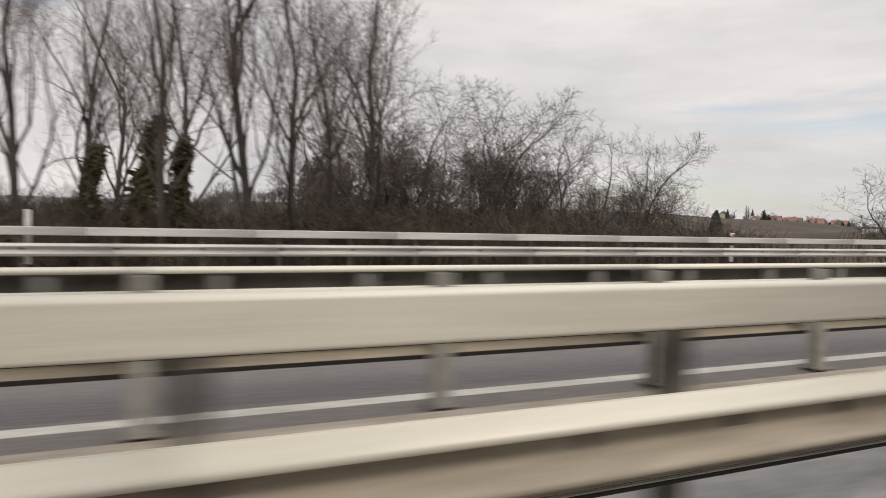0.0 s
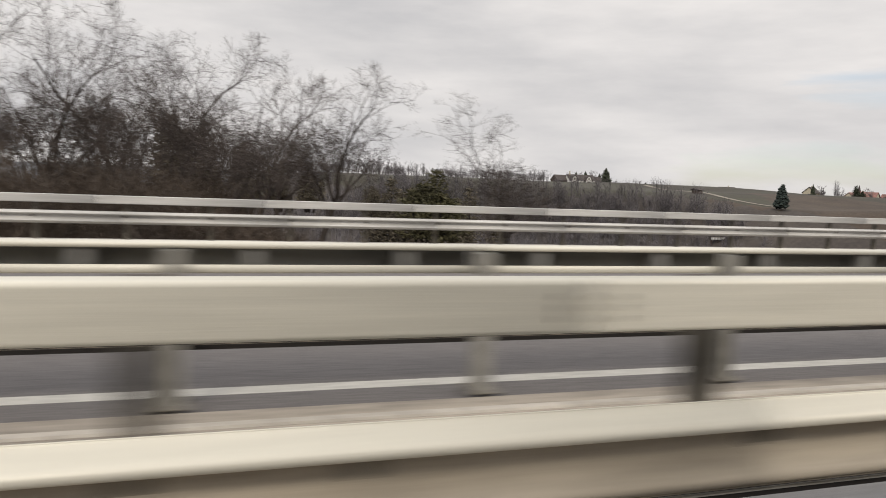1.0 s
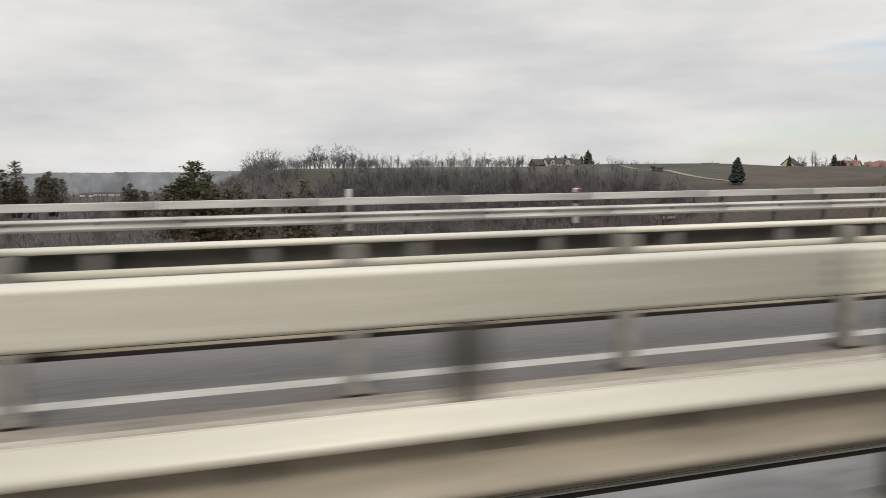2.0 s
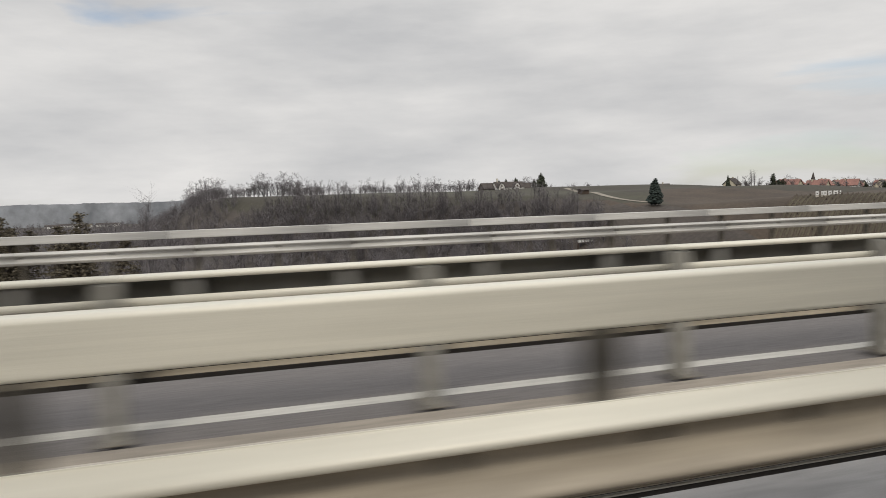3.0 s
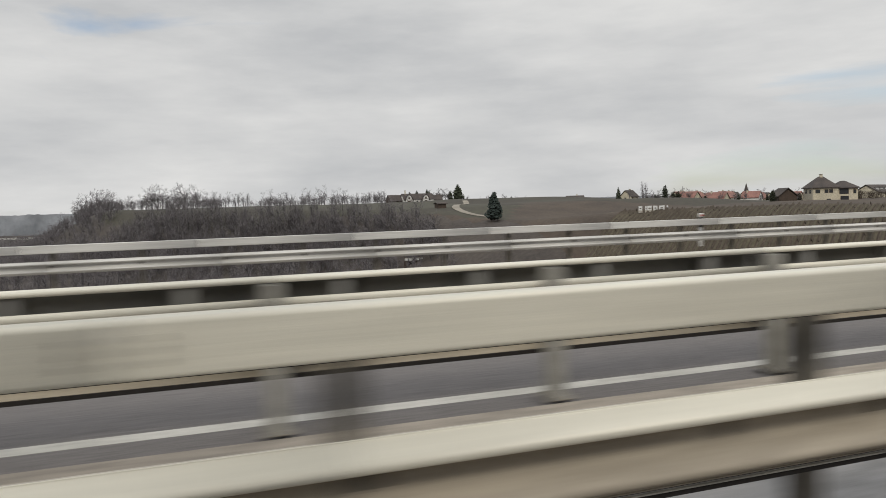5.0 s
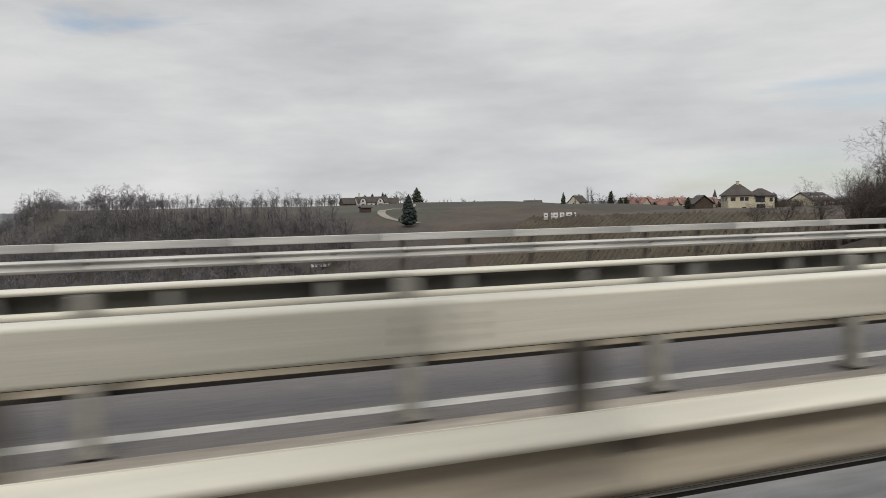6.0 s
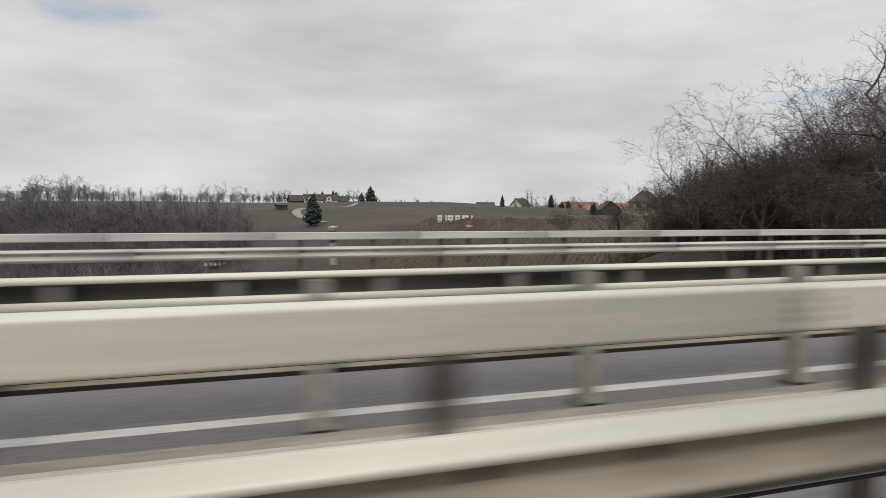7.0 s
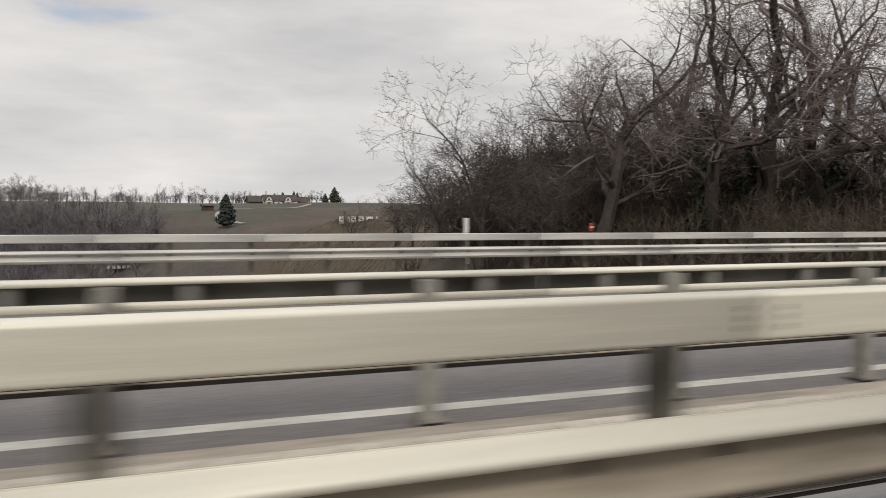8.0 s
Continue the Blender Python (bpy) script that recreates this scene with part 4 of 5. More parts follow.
# the long row on the ridge
for i in range(26):
    f = (i / 25 + 0.05 * math.sin(i * 1.7)) if i else 0.0
    crest_tree(106 + 56 * f + rng.gauss(0, 2.2), 545 + rng.gauss(0, 9), (0.9 + 0.55 * math.sin(math.pi * min(1, f * 1.15)) ** 0.8) * rng.uniform(0.7, 1.15))
for x in (160, 166.5, 170, 177, 184, 211, 229, 148):
    crest_tree(x, 548 + rng.gauss(0, 5), rng.uniform(0.65, 1.2), slim=True)
for x, s in ((168, 0.9), (173, 0.8), (180, 0.85), (186, 0.6), (195, 0.95), (199, 1.0), (203, 1.05), (207, 0.9), (213, 0.55), (218, 0.6), (225, 1.15), (233, 0.9), (236, 1.2), (240, 1.25), (245, 1.0), (250, 1.05), (255, 0.95), (260, 0.9), (265, 0.8), (271, 0.8), (276, 0.75)):
    crest_tree(x, 545 + rng.gauss(0, 4), s * rng.uniform(0.9, 1.05))
for x in (224, 227, 277, 281, 285, 289):
    crest_tree(x, 552, rng.uniform(0.7, 0.95), slim=True)
def garden_tree(x, y, s, label, group, wide=1.15):
    m = pose(x, y, land(x, y) - 0.5, 0, 0, rng.uniform(0, 360)) @ Matrix.Diagonal((s * wide, s * wide, s, 1))
    tagged(part("tree", GARDEN[rng.randrange(3)], m=m), label, "bare tree", group)


for x, y in ((326, 556), (330, 560), (333, 552), (336, 556), (341, 562), (344, 558), (347, 570), (350, 566), (362, 575), (310, 545), (284, 540), (279, 536)):
    garden_tree(x, y, rng.uniform(0.8, 1.15), "bare tree beside the hilltop farm", "trees round the farm")
for i in range(44):
    garden_tree(408 + 3.2 * i + rng.uniform(-2, 2), 352 + 22 * (i % 3) + rng.gauss(0, 3), rng.uniform(0.5, 0.95), "bare garden tree between village houses", "garden trees of the village")
for i in range(34):
    x = 362 + 3.6 * i + rng.uniform(-3, 3)
    garden_tree(x, 530 + rng.uniform(-6, 30), rng.uniform(0.3, 0.6), "small bare tree on the far field edge", "trees of the far field edge", rng.choice((0.4, 0.9, 1.2)))
for x, y, s, z in ((68, 253, 2.5, -22), (62, 300, 2.1, -22), (232, 300, 1.3, -10), (236, 304, 1.2, -10)):
    m = pose(x, y, z) @ Matrix.Diagonal((s * 0.8, s * 0.8, s, 1))
    tagged(part("poplar_tree", CREST[7], m=m), "tall bare poplar rising out of the valley", "poplar")

FIR, FIRB = conifer(3, 13.3, 4.3, rings=24, mat=M_BLUEFIR, blunt=0.7, per=18), conifer(4, 13.3, 4.0, rings=18, mat=M_PINE, blunt=0.35, per=14)
plant(FIR, "dark blue-green fir standing alone on the slope", 257.2, 246.3, 0.78, z=-3.9, name="fir_tree", category="fir", wide=0.86)
for x, y, s, w in ((354.8, 562.8, 1.0, 1.2), (311, 535, 0.66, 1.0), (319, 534, 0.7, 0.8), (347, 560, 0.6, 1), (305, 535, 0.6, 1.1), (322, 538, 0.62, 0.9), (420, 600, 0.5, 1.0), (440, 590, 0.42, 1.2)):
    plant(FIRB, "dark fir beside the hilltop houses", x, y, s, x, name="fir_tree", category="fir", wide=w)
plant(FIRB, "dark narrow cypress at the vineyard's top", 375.5, 350, 0.66, 10, z=0.9, name="cypress_tree", category="cypress", wide=0.62)
CEDAR = evergreen(81, 10, 3.2, M_PINE, 6, 4, 1.6)
plant(CEDAR, "dark flat-topped cedar by the village", 401, 342, 0.86, 0, z=1.2, name="cedar_tree", category="cedar")
for x, y, s in ((388.5, 346, 1.05), (391.5, 347, 1.0), (384, 352, 0.7)):
    m = pose(x, y, 1.0) @ Matrix.Diagonal((s * 0.8, s * 0.8, s, 1))
    tagged(part("poplar_tree", CREST[8], m=m), "slim bare poplar at the village's edge", "poplar")
for x, y, s in ((412, 350, 0.55), (417, 352, 0.6), (436, 352, 0.36), (463, 356, 0.42), (483, 354, 0.4), (503, 358, 0.5), (516, 362, 0.55), (366, 187, 0.5), (370, 192, 0.55), (334, 190, 0.42), (452, 425, 0.55), (447, 428, 0.5), (505, 430, 0.5)):
    plant(CEDAR, "dark clipped evergreen beside the houses", x, y, s, x, z=land(x, y) - 0.3, name="evergreen_tree", category="evergreen tree", wide=1.3)


# ---- houses ----
def roof_mesh(w, d, h, over=0.5, hip=0.0, t=0.25):
    """A pitched roof with eaves: ridge along x; hip: how far the ridge ends draw in."""
    a, b = w / 2 + over, d / 2 + over
    r = w / 2 + (over if hip == 0 else -hip)
    up = [(-a, -b, 0), (a, -b, 0), (a, b, 0), (-a, b, 0), (-r, 0, h), (r, 0, h)]
    low = [(x, y, z - t) for x, y, z in up]
    f = [(0, 1, 5, 4), (2, 3, 4, 5)] + ([(1, 2, 5), (3, 0, 4)] if hip else [])
    faces = ([] if hip else [(1, 7, 11, 5), (5, 11, 8, 2), (3, 9, 10, 4), (4, 10, 6, 0)]) + f + [tuple(i + 6 for i in q[::-1]) for q in f] + [(0, 6, 7, 1), (2, 8, 9, 3)] + ([(1, 7, 8, 2), (3, 9, 6, 0)] if hip else [])
    return up + low, faces


def house(label, x, y, z, w, d, eaves, ridge, turn=0, wall=None, roof=None, hip=0.0, windows=(), chimney=None, gable=True, category="house", timber=False, dormers=0, group=""):
    """Walls, roof, recessed windows; windows are (side, along, height, width, tall)."""
    wall, roof = wall or M_WHITE, roof or M_REDROOF
    h = thing("house", label, category, pose(x, y, z, 0, 0, turn), group)
    bm = slab(-w / 2, w / 2, -d / 2, d / 2, -2.5, eaves)
    if gable and hip == 0:
        for sx in (-1, 1):
            v = [bm.verts.new((sx * (w / 2 - 0.001), yy, zz)) for yy, zz in ((-d / 2, eaves), (d / 2, eaves), (0, ridge - 0.35))]
            v2 = [bm.verts.new((sx * (w / 2 - 0.3), yy, zz)) for yy, zz in ((-d / 2, eaves), (d / 2, eaves), (0, ridge - 0.35))]
            bm.faces.new(v)
            bm.faces.new(v2[::-1])
    part("wall", bm, wall, h)
    v, f = roof_mesh(w, d, ridge - eaves, hip=hip)
    ro = part("roof", mesh_of("roof", v, f, roof), parent=h, m=pose(0, 0, eaves + 0.1))
    if chimney:
        cx, cy, cz = chimney
        part("chimney", slab(cx - 0.4, cx + 0.4, cy - 0.4, cy + 0.4, ridge - eaves - 1.6, ridge - eaves + cz, 0.03), M_WALL, ro)
        part("chimney_cap", slab(cx - 0.5, cx + 0.5, cy - 0.5, cy + 0.5, ridge - eaves + cz + 0.004, ridge - eaves + cz + 0.14, 0.02), M_KERB, ro)
    for side, along, high, ww, tall in windows:
        if side == "front":
            box = (along - ww / 2, along + ww / 2, -d / 2 - 0.03, -d / 2 + 0.05, high, high + tall)
            gl = (along - ww / 2 + 0.1, along + ww / 2 - 0.1, -d / 2 - 0.045, -d / 2 - 0.033, high + 0.1, high + tall - 0.1)
        else:
            sx = -1 if side == "left" else 1
            box = (sx * w / 2 - 0.04, sx * w / 2 + 0.04, along - ww / 2, along + ww / 2, high, high + tall)
            gl = (sx * (w / 2 + 0.045) - 0.006, sx * (w / 2 + 0.045) + 0.006, along - ww / 2 + 0.1, along + ww / 2 - 0.1, high + 0.1, high + tall - 0.1)
        wi = part("window", slab(*box), M_TIMBER, h)
        part("pane", slab(*gl), M_GLASS, wi)
    if timber:
        for i in range(7):
            xx = -w / 2 + w * (i + 0.5) / 7
            part("beam", slab(xx - 0.12, xx + 0.12, -d / 2 - 0.06, -d / 2 + 0.02, 0.3, eaves - 0.1), M_TIMBER, h)
        for zz in (eaves * 0.48, eaves * 0.92):
            part("beam", slab(-w / 2, w / 2, -d / 2 - 0.075, -d / 2 - 0.064, zz - 0.12, zz + 0.12), M_TIMBER, h)
        for sx in (-1, 1):
            for yy in (-0.3, 0.0, 0.3):
                part("beam", slab(sx * (w / 2 + 0.03) - 0.03, sx * (w / 2 + 0.03) + 0.03, d * yy - 0.12, d * yy + 0.12, 0.3, eaves + (ridge - eaves) * (0.9 - 2 * abs(yy))), M_TIMBER, h)
    for i in range(dormers):
        xx = -w / 2 + w * (i + 0.8) / (dormers + 0.6)
        rise = ridge - eaves
        do = part("dormer", slab(xx - 0.7, xx + 0.7, -d / 2 * 0.72, -d / 2 * 0.2, rise * 0.25, rise * 0.62), M_WHITE, ro)
        part("dormer_roof", slab(xx - 0.95, xx + 0.95, -d / 2 * 0.8, -d / 2 * 0.15, rise * 0.62 + 0.004, rise * 0.62 + 0.2), roof, do)
        part("pane", slab(xx - 0.45, xx + 0.45, -d / 2 * 0.72 - 0.02, -d / 2 * 0.72 - 0.004, rise * 0.33, rise * 0.56), M_GLASS, do)
    return h


row = [("front", a, 3.4, ww, 1.2) for a, ww in ((-2.4, 1.5), (0.3, 1.2), (1.7, 1.2))] + [("front", -2.6, 0.4, 0.9, 0.8), ("front", 1.0, 0.5, 1.3, 1.0), ("left", -1.8, 3.4, 1.3, 1.2), ("left", 1.6, 3.4, 1.3, 1.2), ("right", -2.4, 3.4, 0.9, 1.2)]
house("cream villa with a dark hipped roof above the vineyard", 348.3, 184.5, -1.3, 7.8, 8.0, 5.2, 8.8, -25, M_WALL, M_DARKROOF, hip=3.1, windows=row, chimney=(0.1, 0, 0.7), category="villa")
house("low cream wing of the villa with a dark roof", 355.2, 182.2, -1.3, 6.2, 8.0, 4.9, 7.2, -25, M_WALL, M_DARKROOF, hip=2.4, windows=[("front", -1.2, 2.9, 2.9, 1.9), ("front", 2.1, 3.0, 0.9, 1.3), ("front", -1.0, 0.3, 2.6, 2.0)], category="villa")
house("dark timber barn beside the villa", 341.0, 193, -1.6, 7, 6, 3.0, 5.8, 70, M_TIMBER, M_DARKROOF, category="barn")
house("long house with a red-brown roof and four dormers", 427, 231, -1.6, 22, 10, 3.4, 6.8, 22, M_WALL, M_DARKROOF, dormers=4, windows=[("front", a, 0.9, 1.2, 1.3) for a in (-8, -3, 2, 7)])
house("long dark timber barn with a brown roof on the hilltop", 291, 523, 4.2, 13, 9, 2.6, 7.0, 12, M_TIMBER, M_DARKROOF, windows=[("front", a, 0.9, 1.3, 1.2) for a in (-5, -2, 2, 5)], category="barn")
farm = house("white farmhouse with brown roofs and two arched gables", 307, 521, 4.3, 24, 9, 3.2, 7.6, 4, M_WHITE, M_DARKROOF, windows=[("front", a, 0.9, 1.2, 1.3) for a in (-5.5, -1.5, 1.5)], chimney=(-9.5, 0, 2.4), category="farmhouse")
for along in (-8.6, 4.8):
    wing = part("wing", slab(along - 2.5, along + 2.5, -6.6, -4.46, -2.5, 3.4), M_WHITE, farm, "white half-timbered gable wing")
    gv2 = [(along + a, yy, zz) for yy in (-6.6, -6.3) for a, zz in ((-2.5, 3.404), (2.5, 3.404), (1.5, 5.6), (0.0, 6.5), (-1.5, 5.6))]
    part("gable", mesh_of("gable", gv2, [(0, 1, 2, 3, 4), (9, 8, 7, 6, 5)] + [(i, i + 5, (i + 1) % 5 + 5, (i + 1) % 5) for i in range(5)], M_WHITE), parent=wing)
    hood = [(-3.4, 2.6), (-2.75, 4.2), (-1.7, 6.0), (0.0, 7.1), (1.7, 6.0), (2.75, 4.2), (3.4, 2.6)]
    ring_in = [(a * 0.9, z - 0.25) for a, z in hood]
    hv = [(along + a, yy, z) for yy in (-7.2, 0.0) for a, z in hood + ring_in[::-1]]
    part("gable_roof", mesh_of("gable_roof", hv, [(i, (i + 1) % 14, (i + 1) % 14 + 14, i + 14) for i in range(14)] + [(i, 13 - i, 12 - i, i + 1) for i in range(6)], M_DARKROOF), parent=wing)
    for a, z, ww, tall in ((0.0, 0.4, 2.2, 2.0), (0.0, 3.7, 1.2, 1.3)):
        fr = part("window", slab(along + a - ww / 2, along + a + ww / 2, -6.66, -6.56, z, z + tall), M_TIMBER, wing)
    for a in (-1.6, 1.6):
        part("beam", slab(along + a - 0.1, along + a + 0.1, -6.68, -6.604, 0.3, 3.4), M_TIMBER, wing)
    part("beam", slab(along - 2.45, along + 2.45, -6.69, -6.604, 3.42, 3.62), M_TIMBER, wing)
house("small brown-roofed farm cottage on the hilltop", 324, 528, 4.2, 10, 8, 2.6, 6.6, -20, M_WALL, M_DARKROOF, windows=[("front", -2.5, 0.8, 1.2, 1.3), ("front", 2.0, 0.8, 1.2, 1.3)], category="cottage")
house("small dark wooden hut in the field", 252.5, 297, land(252.5, 297), 4.2, 3.0, 1.9, 2.5, 10, M_TIMBER, M_DARKROOF, category="hut")
house("white house with a grey roof behind the vineyard", 366, 374, -1.6, 10, 7, 2.8, 5.4, 12, M_WHITE, M_DARKROOF, category="house", windows=[("front", -3, 0.8, 1.3, 1.3), ("front", 2, 0.8, 1.3, 1.3)])
rr = random.Random(17)
house("white house with a low brown roof behind the field", 425, 490, 1.0, 13, 8, 3.0, 5.8, -20, M_WHITE, M_DARKROOF, windows=[("front", -3, 0.9, 1.3, 1.3), ("front", 1, 0.9, 1.3, 1.3), ("front", 4, 0.9, 1.3, 1.3)], chimney=(1.5, 0, 0.9))
for x, y, w, t, red in ((421, 356, 11, 24, 1), (430, 360, 12, 110, 1), (440, 366, 10, 20, 1), (449, 358, 12, 115, 1), (458, 364, 11, 30, 1), (468, 372, 12, 15, 1), (477, 360, 10, 120, 1), (488, 366, 12, 25, 1), (497, 374, 11, 100, 0), (508, 364, 12, 30, 0), (520, 372, 12, 110, 1), (534, 380, 13, 20, 1), (452, 392, 12, 20, 1), (470, 398, 12, 35, 1), (492, 396, 12, 10, 0), (512, 404, 13, 25, 1), (398, 374, 8, 25, 0)):
    house("village house with pale walls and a " + ("red" if red else "brown") + " tiled roof", x, y, land(x, y) - 1.2 + rr.uniform(-0.4, 0.6), w, 8.0, 2.6, 6.6, t, M_WALL if int(x) % 3 else M_WHITE, M_REDROOF if red else M_DARKROOF, windows=[("front", -2.6, 0.9, 1.2, 1.3), ("front", 2.4, 0.9, 1.2, 1.3), ("left", 0, 0.9, 1.2, 1.3), ("right", 0, 0.9, 1.2, 1.3)], chimney=(w * 0.25, 0.6, 0.5), category="house", group="village houses")
for i in range(9):
    x = -200 + 20 * i + rr.uniform(-6, 6) + (55 if i > 5 else 0)
    house("pale house of a far-off village", x, 1400 + rr.uniform(-30, 30), land(x, 1400) - 0.5, rr.uniform(14, 24), 10, 4, 6.5, rr.uniform(-20, 20), M_WHITE, M_DARKROOF, windows=[("front", -3, 1, 1.4, 1.6), ("front", 3, 1, 1.4, 1.6)])

church = thing("church_tower", "slender church tower with a dark pointed spire", "church", pose(684, 600, 0))
part("wall", slab(-2.2, 2.2, -2.2, 2.2, -2, 8.0), M_WHITE, church)
bm = bmesh.new()
bmesh.ops.create_cone(bm, segments=4, radius1=2.4, radius2=0.05, depth=9, cap_ends=True, matrix=pose(0, 0, 12.0, 0, 0, 45))
part("spire", bm, M_DARKROOF, church)

# ---- small things of the slope ----
HIVES = land(224.6, 244) + 0.2
stand = thing("hive_stand", "dark wooden stand low in the valley", "stand", pose(224.6, 244, HIVES, 0, 0, 8))
part("top", slab(-3.9, 3.9, -0.5, 0.5, 0.95, 1.1, 0.02), M_TIMBER, stand)
for x in (-3.5, 0, 3.5):
    part("leg", slab(x - 0.12, x + 0.12, -0.4, 0.4, -1.5, 0.95), M_TIMBER, stand)
for i in range(5):
    hive = thing("beehive", "white boxed beehive on a dark stand", "beehive", pose(224.6, 244, HIVES, 0, 0, 8) @ pose(-2.9 + 1.45 * i, 0, 1.104), "row of beehives")
    part("body", slab(-0.42, 0.42, -0.42, 0.42, 0, 0.85, 0.02), M_SIGN, hive)
    part("lid", slab(-0.47, 0.47, -0.47, 0.47, 0.854, 1.0, 0.02), M_KERB, hive)
for i, w in enumerate((1.3, 0.5, 1.6, 1.5, 2.0, 0.5)):
    x = 285.0 + (0, 2.0, 3.3, 5.5, 7.9, 10.0)[i]
    b = thing("wall_panel", "white panel standing along the vineyard wall", "panel", pose(x, 193.3, -1.75, 0, 0, 0), "white panels")
    part("board", slab(-w / 2, w / 2, -0.06, 0.06, 0.1, 1.45, 0.02), M_SIGN, b)
    part("bar", slab(-w / 4, w / 4, -0.075, -0.064, 0.55, 0.85), M_TIMBER, b)
    part("foot", slab(-w / 2, w / 2, -0.15, 0.15, -0.6, 0.096), M_KERB, b)


# ---- marker posts along the far edge ----
def marker_post(x, top, kind):
    label = {"black": "white marker post with a black band and red cap", "white": "plain white marker post behind the guard rail", "red": "small red and white marker on the guard rail"}[kind]
    p = thing("marker_post", label, "marker post", pose(x, 19.33, -0.098), "marker posts")
    h = top + 0.098
    if kind == "black":
        part("shaft", slab(-0.06, 0.06, -0.045, 0.045, 0, h - 0.46, 0.012), M_DELWHITE, p)
        part("band", slab(-0.066, 0.066, -0.052, 0.052, h - 0.456, h - 0.13, 0.012), M_DELBLACK, p)
        part("cap", slab(-0.068, 0.068, -0.055, 0.055, h - 0.128, h, 0.02), M_DELWHITE, p)
        part("reflector", slab(-0.05, 0.05, -0.062, -0.057, h - 0.10, h - 0.04), M_RED, p)
    elif kind == "white":
        part("shaft", slab(-0.06, 0.06, -0.045, 0.045, 0, h, 0.015), M_DELWHITE, p)
    else:
        part("shaft", slab(-0.04, 0.04, -0.04, 0.04, 0, h - 0.24, 0.01), M_DELBLACK, p)
        part("board", slab(-0.05, 0.05, -0.03, 0.03, h - 0.236, h, 0.012), M_RED, p)
        part("stripe", slab(-0.045, 0.045, -0.036, -0.032, h - 0.15, h - 0.09), M_DELWHITE, p)


for x, top, kind in ((-1.9, 1.2, "white"), (20.9, 0.97, "black"), (64.2, 1.03, "white"), (71.0, 0.95, "black"), (120.9, 1.0, "black"), (170.9, 0.98, "black"), (220.9, 0.97, "black"), (224.9, 1.08, "red"), (253.1, 1.25, "white"), (257.3, 1.1, "red")):
    marker_post(x, top, kind)

# ---- vineyard rows, track ----
vv, vf, sv, sf = [], [], [], []
rng = random.Random(23)
for i in range(52):
    # rows run down the slope, two metres apart
    along = -11 + 1.6 * i
    for k in range(26):
        s0 = 2 - 2.4 * k
        pts = []
        for s in (s0, s0 - 2.4):
            x, y = 290 + 0.856 * s + 0.517 * along, 193 + 0.517 * s - 0.856 * along
            pts.append((x, y, land(x, y)))
        if pts[0][1] < 96:
            continue
        b = len(vv)
        h0, h1 = 0.6 + rng.gauss(0, 0.24), 0.6 + rng.gauss(0, 0.24)
        (xa, ya, za), (xb, yb, zb) = pts
        vv += [(xa, ya, za - 0.1), (xb, yb, zb - 0.1), (xb + 0.1, yb, zb + h1), (xa + 0.1, ya, za + h0), (xa + 0.35, ya - 0.4, za - 0.1), (xb + 0.35, yb - 0.4, zb - 0.1)]
        vf += [(b, b + 1, b + 2, b + 3), (b + 3, b + 2, b + 5, b + 4)]
        b = len(sv)
        w = 0.4
        dx, dy = 0.517 * w, -0.856 * w
        ox, oy = 0.517 * 0.8, -0.856 * 0.8
        sv += [(xa + ox - dx, ya + oy - dy, za + 0.05), (xb + ox - dx, yb + oy - dy, zb + 0.05), (xb + ox + dx, yb + oy + dy, zb + 0.05), (xa + ox + dx, ya + oy + dy, za + 0.05)]
        sv += [(xa + ox, ya + oy, za + 0.28), (xb + ox, yb + oy, zb + 0.28)]
        sf += [(b, b + 1, b + 5, b + 4), (b + 4, b + 5, b + 2, b + 3)]
tagged(part("vine_rows", mesh_of("vine_rows", vv, vf, M_VINE)), "bare brown vine rows running down the slope", "vineyard", kind="stuff")
tagged(part("grass_strips", mesh_of("grass_strips", sv, sf, M_GRASSROW)), "pale grass strips between the vine rows", "grass", kind="stuff")

# the field track bends down from the farm to the fir
tv, tf = [], []
bend = [(316, 440), (304, 404), (292.6, 379.7), (285, 366), (273, 334), (262, 304), (258, 291), (256.4, 281), (256.6, 270), (259.5, 261), (264, 254)]
fine = []
for i in range(len(bend) - 1):
    for q in range(6):
        t = q / 6
        p0, p1, p2, p3 = (Vector(bend[max(0, min(len(bend) - 1, i + j))]) for j in (-1, 0, 1, 2))
        fine.append(0.5 * ((2 * p1) + (p2 - p0) * t + (2 * p0 - 5 * p1 + 4 * p2 - p3) * t * t + (3 * p1 - p0 - 3 * p2 + p3) * t ** 3))
for i, p in enumerate(fine):
    d = (fine[min(i + 1, len(fine) - 1)] - fine[max(i - 1, 0)]).normalized()
    for w in (-1.7, 0.0, 1.7):
        x, y = p.x - d.y * w, p.y + d.x * w
        tv.append((x, y, land(x, y) + 0.18 + (0.06 if w == 0 else 0)))
    if i:
        b = 3 * i
        tf += [(b - 3, b, b + 1, b - 2), (b - 2, b + 1, b + 2, b - 1)]
tagged(part("path", mesh_of("path", tv, tf, M_TRACK)), "pale gravel farm track bending down the field", "track", kind="structure")

# power pylon far behind
pylon = thing("power_pylon", "grey lattice power pylon on the skyline", "pylon", pose(306, 700, land(306, 700)))
pv, pf = [], []
for sx in (-1, 1):
    for sy in (-1, 1):
        tube(pv, pf, [Vector((sx * 2.2, sy * 2.2, 0)), Vector((sx * 0.25, sy * 0.25, 17))], [0.16, 0.1], 4)
part("mast", mesh_of("mast", pv, pf, M_INNER), parent=pylon)
for z, w in ((11.5, 5.0), (14.5, 3.8)):
    part("cross_arm", slab(-w, w, -0.12, 0.12, z, z + 0.3), M_INNER, pylon)


